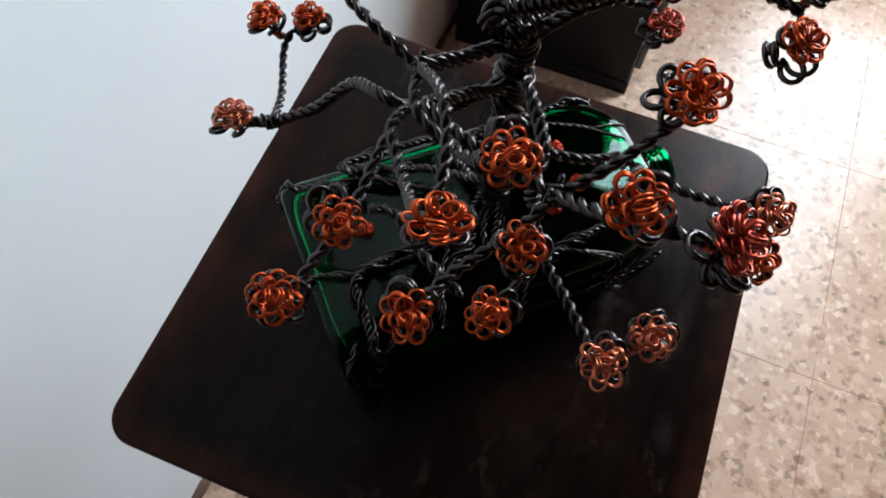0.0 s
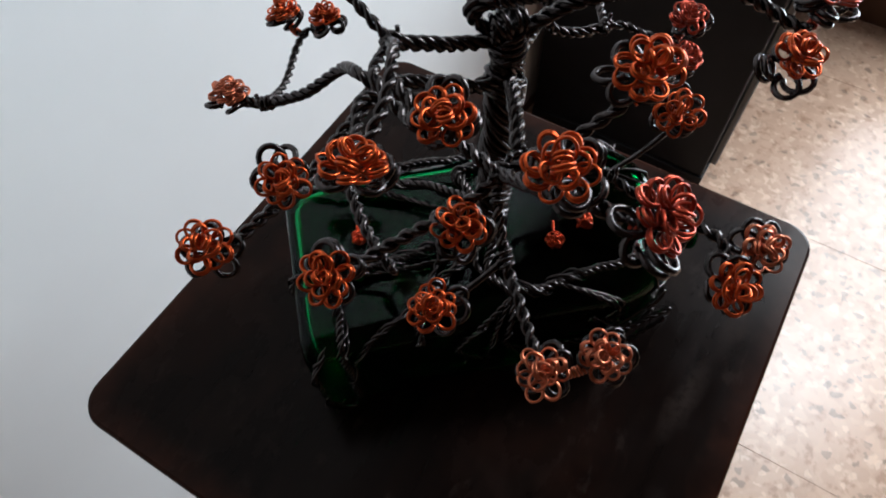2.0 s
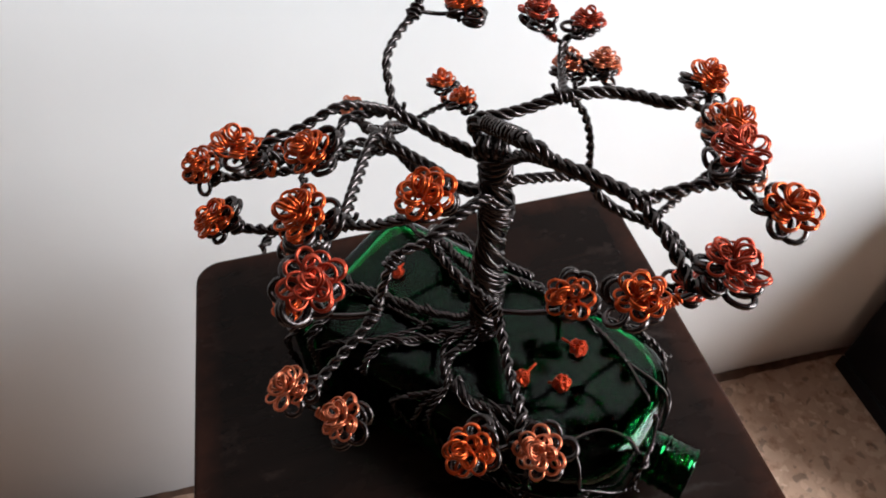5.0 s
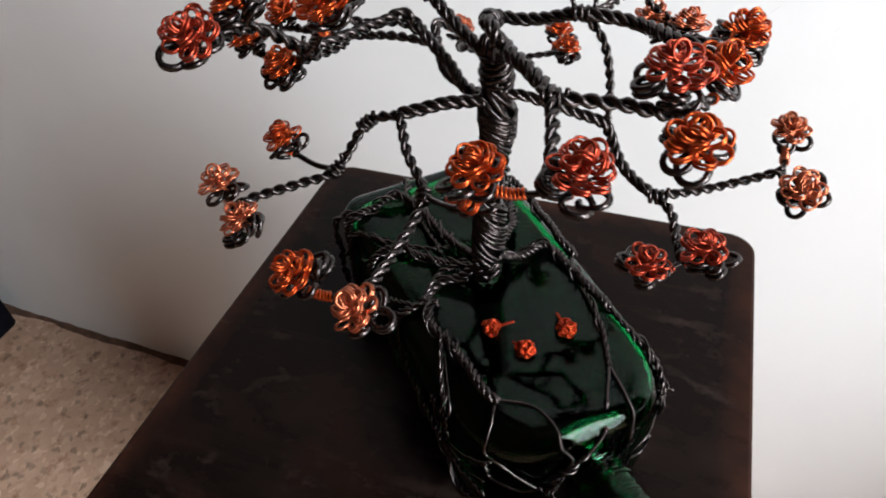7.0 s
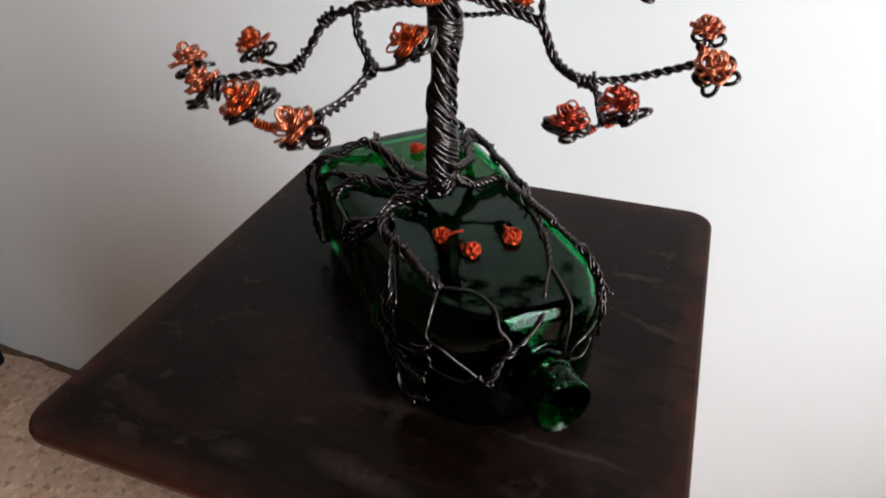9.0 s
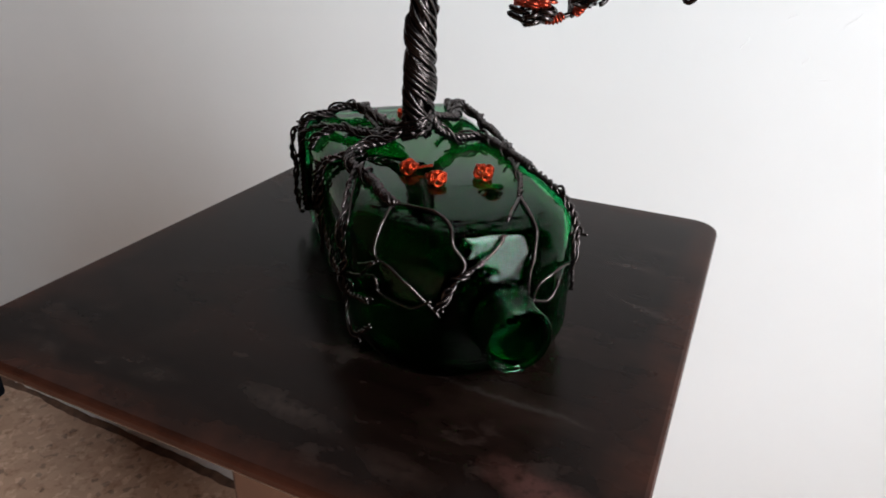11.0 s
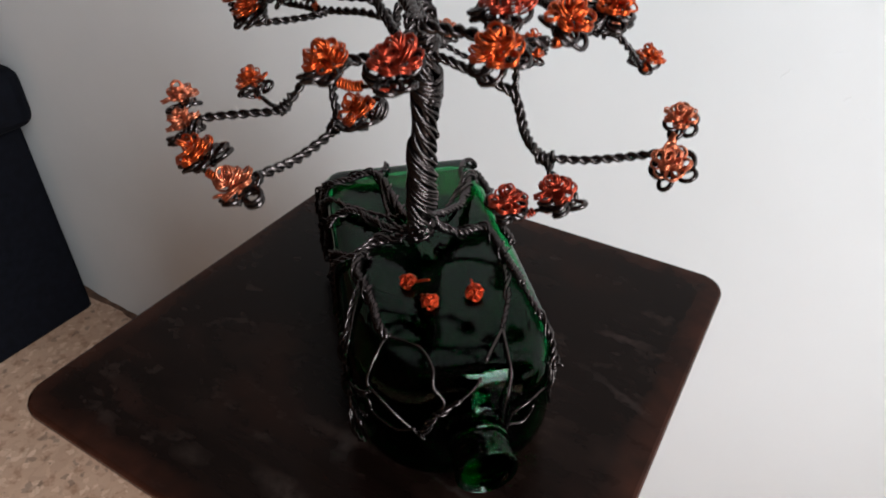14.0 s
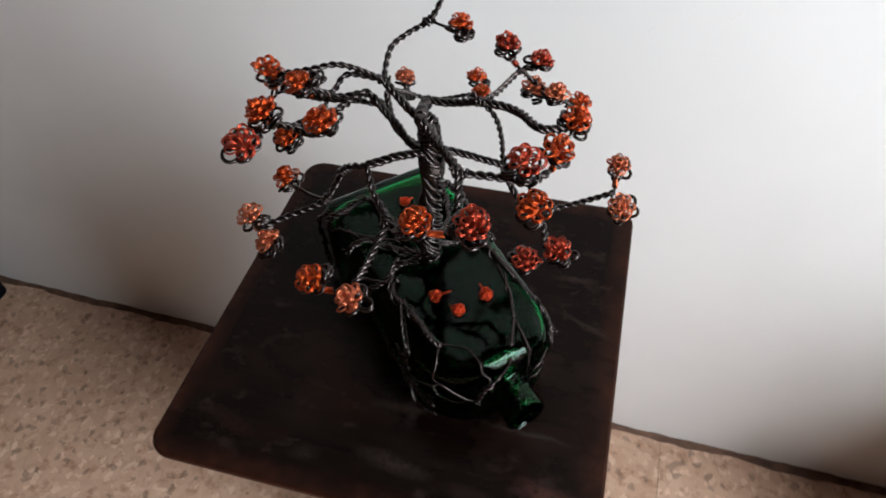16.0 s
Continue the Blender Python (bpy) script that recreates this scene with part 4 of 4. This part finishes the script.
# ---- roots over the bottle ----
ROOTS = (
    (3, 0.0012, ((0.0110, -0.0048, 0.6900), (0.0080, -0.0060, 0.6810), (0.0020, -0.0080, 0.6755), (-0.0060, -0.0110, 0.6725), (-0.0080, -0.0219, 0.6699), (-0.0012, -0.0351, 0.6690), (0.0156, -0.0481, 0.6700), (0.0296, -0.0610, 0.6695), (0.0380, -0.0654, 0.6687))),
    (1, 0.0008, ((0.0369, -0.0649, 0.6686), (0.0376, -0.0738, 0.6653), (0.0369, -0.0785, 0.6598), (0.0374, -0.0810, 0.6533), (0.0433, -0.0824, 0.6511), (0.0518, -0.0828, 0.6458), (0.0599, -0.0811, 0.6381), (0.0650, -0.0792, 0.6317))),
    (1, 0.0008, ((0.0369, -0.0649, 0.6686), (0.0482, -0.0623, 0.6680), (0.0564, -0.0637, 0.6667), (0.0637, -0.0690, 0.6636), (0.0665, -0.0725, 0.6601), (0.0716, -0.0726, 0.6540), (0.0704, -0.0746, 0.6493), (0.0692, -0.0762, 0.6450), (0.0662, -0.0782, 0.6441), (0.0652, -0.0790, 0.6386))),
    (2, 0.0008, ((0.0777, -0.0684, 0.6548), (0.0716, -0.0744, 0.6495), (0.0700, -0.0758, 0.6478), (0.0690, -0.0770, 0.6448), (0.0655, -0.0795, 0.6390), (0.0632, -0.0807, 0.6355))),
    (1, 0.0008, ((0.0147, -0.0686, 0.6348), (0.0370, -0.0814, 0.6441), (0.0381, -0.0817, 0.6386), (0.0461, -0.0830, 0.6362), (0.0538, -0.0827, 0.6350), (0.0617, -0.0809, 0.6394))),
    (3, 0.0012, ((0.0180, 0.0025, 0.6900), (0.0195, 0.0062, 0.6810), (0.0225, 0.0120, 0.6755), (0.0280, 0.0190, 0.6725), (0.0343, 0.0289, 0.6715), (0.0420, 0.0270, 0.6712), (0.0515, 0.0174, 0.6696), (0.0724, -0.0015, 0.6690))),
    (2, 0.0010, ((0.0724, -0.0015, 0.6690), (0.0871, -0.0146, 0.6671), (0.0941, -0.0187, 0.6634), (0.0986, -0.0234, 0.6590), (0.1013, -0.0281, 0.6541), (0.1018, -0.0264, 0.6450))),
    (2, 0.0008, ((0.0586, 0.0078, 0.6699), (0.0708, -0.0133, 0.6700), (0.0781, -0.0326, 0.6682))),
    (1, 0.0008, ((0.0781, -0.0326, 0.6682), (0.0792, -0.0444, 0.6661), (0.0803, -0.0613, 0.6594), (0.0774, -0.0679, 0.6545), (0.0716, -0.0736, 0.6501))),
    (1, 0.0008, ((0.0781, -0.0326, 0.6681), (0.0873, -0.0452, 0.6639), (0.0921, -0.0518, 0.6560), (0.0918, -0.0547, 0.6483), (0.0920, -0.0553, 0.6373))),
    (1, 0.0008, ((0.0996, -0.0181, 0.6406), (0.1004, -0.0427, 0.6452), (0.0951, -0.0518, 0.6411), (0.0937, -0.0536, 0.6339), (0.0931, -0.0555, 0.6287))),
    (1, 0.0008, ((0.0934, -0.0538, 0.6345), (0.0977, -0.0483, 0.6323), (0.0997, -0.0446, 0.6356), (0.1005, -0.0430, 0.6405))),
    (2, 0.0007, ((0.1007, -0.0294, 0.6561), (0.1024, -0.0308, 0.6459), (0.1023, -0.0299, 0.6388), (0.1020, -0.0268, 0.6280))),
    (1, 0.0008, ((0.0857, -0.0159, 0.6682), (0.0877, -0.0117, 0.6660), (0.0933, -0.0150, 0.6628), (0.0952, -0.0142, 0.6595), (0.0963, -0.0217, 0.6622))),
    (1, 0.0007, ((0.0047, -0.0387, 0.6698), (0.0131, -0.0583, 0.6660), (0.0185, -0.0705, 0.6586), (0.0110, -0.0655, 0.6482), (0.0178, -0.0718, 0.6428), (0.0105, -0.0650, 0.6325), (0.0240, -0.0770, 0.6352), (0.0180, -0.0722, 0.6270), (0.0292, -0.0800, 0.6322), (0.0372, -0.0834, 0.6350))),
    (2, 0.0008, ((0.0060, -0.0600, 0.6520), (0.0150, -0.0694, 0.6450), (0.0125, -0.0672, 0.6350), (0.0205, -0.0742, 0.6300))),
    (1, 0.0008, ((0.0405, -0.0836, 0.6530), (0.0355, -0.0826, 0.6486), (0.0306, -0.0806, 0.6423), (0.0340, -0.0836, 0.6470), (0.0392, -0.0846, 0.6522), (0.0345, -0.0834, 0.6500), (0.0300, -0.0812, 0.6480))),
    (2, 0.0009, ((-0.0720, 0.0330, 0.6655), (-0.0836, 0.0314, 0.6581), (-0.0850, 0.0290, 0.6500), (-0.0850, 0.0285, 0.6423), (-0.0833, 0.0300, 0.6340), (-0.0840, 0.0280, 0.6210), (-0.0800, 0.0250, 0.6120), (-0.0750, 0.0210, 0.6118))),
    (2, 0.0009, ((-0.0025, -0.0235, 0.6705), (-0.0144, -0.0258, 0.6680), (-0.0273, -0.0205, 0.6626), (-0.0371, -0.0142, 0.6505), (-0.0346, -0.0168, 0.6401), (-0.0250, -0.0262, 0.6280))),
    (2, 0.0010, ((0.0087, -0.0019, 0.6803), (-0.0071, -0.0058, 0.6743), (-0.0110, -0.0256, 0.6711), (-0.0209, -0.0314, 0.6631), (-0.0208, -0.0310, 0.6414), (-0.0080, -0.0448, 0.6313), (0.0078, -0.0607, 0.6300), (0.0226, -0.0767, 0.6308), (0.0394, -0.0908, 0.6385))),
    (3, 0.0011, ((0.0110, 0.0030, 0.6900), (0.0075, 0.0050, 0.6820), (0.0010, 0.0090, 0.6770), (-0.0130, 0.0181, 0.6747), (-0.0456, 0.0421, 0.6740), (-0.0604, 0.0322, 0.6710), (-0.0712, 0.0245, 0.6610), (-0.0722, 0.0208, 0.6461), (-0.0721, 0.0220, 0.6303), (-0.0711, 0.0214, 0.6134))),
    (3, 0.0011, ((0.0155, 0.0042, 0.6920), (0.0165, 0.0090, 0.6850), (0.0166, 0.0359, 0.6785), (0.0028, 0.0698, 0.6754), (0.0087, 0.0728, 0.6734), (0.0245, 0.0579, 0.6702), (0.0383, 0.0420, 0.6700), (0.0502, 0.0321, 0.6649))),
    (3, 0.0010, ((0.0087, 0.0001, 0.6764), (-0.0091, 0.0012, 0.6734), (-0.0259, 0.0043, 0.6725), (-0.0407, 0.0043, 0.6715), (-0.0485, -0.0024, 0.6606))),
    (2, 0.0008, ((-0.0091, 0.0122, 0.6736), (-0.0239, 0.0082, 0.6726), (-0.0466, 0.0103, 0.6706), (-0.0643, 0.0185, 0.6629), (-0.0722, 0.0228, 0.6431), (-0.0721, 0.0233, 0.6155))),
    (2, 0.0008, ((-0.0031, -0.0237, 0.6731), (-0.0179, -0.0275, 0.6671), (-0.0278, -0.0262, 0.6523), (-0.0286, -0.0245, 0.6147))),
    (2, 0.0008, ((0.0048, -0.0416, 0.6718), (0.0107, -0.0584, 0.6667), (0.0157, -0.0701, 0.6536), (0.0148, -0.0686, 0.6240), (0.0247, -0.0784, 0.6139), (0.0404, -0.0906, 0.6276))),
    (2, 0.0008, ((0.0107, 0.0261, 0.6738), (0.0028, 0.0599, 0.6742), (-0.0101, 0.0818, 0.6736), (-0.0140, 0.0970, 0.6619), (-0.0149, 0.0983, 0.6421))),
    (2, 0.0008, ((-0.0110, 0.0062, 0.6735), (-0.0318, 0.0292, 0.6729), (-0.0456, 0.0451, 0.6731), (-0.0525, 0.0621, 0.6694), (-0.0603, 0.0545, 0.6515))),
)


def loose_wrap(path, rng, radius, wire):
    """A kinked wire wound slackly round part of a root, its end sticking out."""
    first = int(len(path) * rng.uniform(0.05, 0.35))
    last = int(len(path) * rng.uniform(0.60, 0.95))
    fr = frames_along(path)
    line, ang, slack = [], rng.uniform(0, 6.28), 0.0
    for i in range(first, last):
        slack += (rng.uniform(-0.0002, 0.0007) - slack) * 0.3
        _, a, b = fr[i]
        line.append(path[i] + (a * math.cos(ang) + b * math.sin(ang)) * (radius + slack))
        ang += rng.uniform(0.25, 0.75)
    if len(line) > 4:
        end = line[-1] + (line[-1] - path[last - 1]).normalized() * 0.0025
        w = Wires()
        w.tube(smooth_path(line + [end], 0.0009), wire, 5)
        hang(w.object("wrapping_wire", STEEL, None, "thin dark wire wound loosely round a root"), tree)


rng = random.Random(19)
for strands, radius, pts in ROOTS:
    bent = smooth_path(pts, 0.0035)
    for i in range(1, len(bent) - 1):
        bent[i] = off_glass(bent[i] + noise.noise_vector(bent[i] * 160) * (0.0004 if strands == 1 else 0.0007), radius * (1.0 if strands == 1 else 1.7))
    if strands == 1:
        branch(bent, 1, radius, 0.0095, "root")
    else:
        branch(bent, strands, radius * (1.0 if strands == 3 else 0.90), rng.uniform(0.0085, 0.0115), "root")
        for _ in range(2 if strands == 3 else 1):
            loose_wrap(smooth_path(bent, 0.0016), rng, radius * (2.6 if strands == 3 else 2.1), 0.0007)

# small copper curls lying on the glass
def copper_ball(at, size):
    """A tight ball of close-wound curls."""
    rng = random.Random(int(at[0] * 8111 + at[1] * 6047))
    w, line, o = Wires(), [], Vector((at[0], at[1], at[2]))
    for i in range(13):
        z = 0.95 - 1.55 * i / 12
        ang = 2.4 * i + rng.uniform(-0.3, 0.3)
        out = Vector((math.cos(ang) * math.sqrt(max(0.0, 1 - z * z)), math.sin(ang) * math.sqrt(max(0.0, 1 - z * z)), z))
        nrm = (out + Vector((rng.uniform(-0.5, 0.5), rng.uniform(-0.5, 0.5), rng.uniform(-0.5, 0.5)))).normalized()
        line += loop(o + Vector((out.x * 0.0030, out.y * 0.0030, out.z * 0.0021)) * size, nrm, nrm.orthogonal(), 0.00155 * size * rng.uniform(0.85, 1.15), 0.0004, 1.1, 2, 2.1)
    w.tube(line, 0.00040, 5)
    return w.object("copper_curl", RED_COPPER)


for at, size, way in (((0.0247, -0.0300, 0.6716), 1.0, (0.006, 0.004)), ((0.0422, -0.0371, 0.6716), 1.0, (-0.004, 0.001)), ((0.0566, -0.0206, 0.6716), 1.08, (-0.004, 0.005)), ((-0.0212, 0.0498, 0.6712), 0.9, (0.003, 0.003))):
    ob = copper_ball(at, size)
    tagged(ob, "small tight ball of curled red copper wire on the bottle", "wire blossom", "copper curls on the bottle")
    w = Wires()
    o = Vector((at[0], at[1], 0.6705))
    w.twist([o, o + Vector((way[0] * 0.5, way[1] * 0.5, 0.0004)), o + Vector((way[0], way[1], 0.0012)), o + Vector((way[0] * 1.5, way[1] * 1.4, 0.0016))], 2, 0.00042, 0.003)
    hang(w.object("wire_tail", RED_COPPER), ob)


# ---- furniture at the wall ----
def black_cabinet():
    c = empty("low_cabinet", "black lacquered low cabinet with a white marble top", "cabinet", at=(0.95, 0.09, FLOOR))
    for name, bm, mat, lab in (("body", box_bm(0.702, 1.22, -0.068, 0.262, FLOOR + 0.03, 0.386, 0.003), BLACK, ""), ("plinth", box_bm(0.699, 1.22, -0.072, 0.262, FLOOR, FLOOR + 0.03, 0.002), BLACK, ""),
                               ("door", box_bm(0.73, 1.20, -0.082, -0.070, FLOOR + 0.04, 0.378, 0.002), SMOKED, "smoked grey glass door"), ("marble_top", box_bm(0.690, 1.24, -0.092, 0.270, 0.386, 0.409, 0.003), MARBLE, "white veined marble top")):
        ob = part(name, bm, mat, None, lab)
        hang(ob, c)


def black_chest():
    c = empty("black_chest", "black chest with an overhanging rounded lid", "chest", at=(-1.25, 0.0, FLOOR))
    ob = part("body", box_bm(-1.57, -0.996, -0.35, 0.288, FLOOR, 0.38, 0.01), NAVY)
    hang(ob, c)
    ob = part("lid", box_bm(-1.60, -0.945, -0.37, 0.296, 0.38, 0.485, 0.025, 4), NAVY)
    hang(ob, c)


bpy.context.view_layer.update()
black_cabinet()
bpy.context.view_layer.update()
black_chest()


# ---- floor tiles ----
floor = part("floor", box_bm(ROOM_X0, ROOM_X1, ROOM_Y0, WALL_Y + 0.05, FLOOR - 0.12, FLOOR - 0.004), GROUT)
tagged(floor, "beige terrazzo tile floor with dark and pale chips", "floor", kind="structure")
TILE = 0.40


def floor_tiles():
    done = {}
    for i in range(-7, 7):
        for j in range(-8, 3):
            x0, y0 = 0.298 + TILE * i, -0.48 + TILE * j
            a, b = max(x0 + 0.0002, ROOM_X0), min(x0 + TILE - 0.0002, ROOM_X1)
            c, d = max(y0 + 0.0002, ROOM_Y0), min(y0 + TILE - 0.0002, WALL_Y + 0.05)
            if b - a < 0.01 or d - c < 0.01:
                continue
            key = (round(b - a, 3), round(d - c, 3))
            if key not in done:
                bm = box_bm(-(b - a) / 2, (b - a) / 2, -(d - c) / 2, (d - c) / 2, -0.012, 0, 0.0003, 1)
                me = bpy.data.meshes.new("tile")
                bm.to_mesh(me)
                bm.free()
                me.materials.append(TERRAZZO)
                done[key] = me
            ob = new("tile", done[key])
            ob.parent = floor
            ob.location = ((a + b) / 2, (c + d) / 2, FLOOR)


floor_tiles()
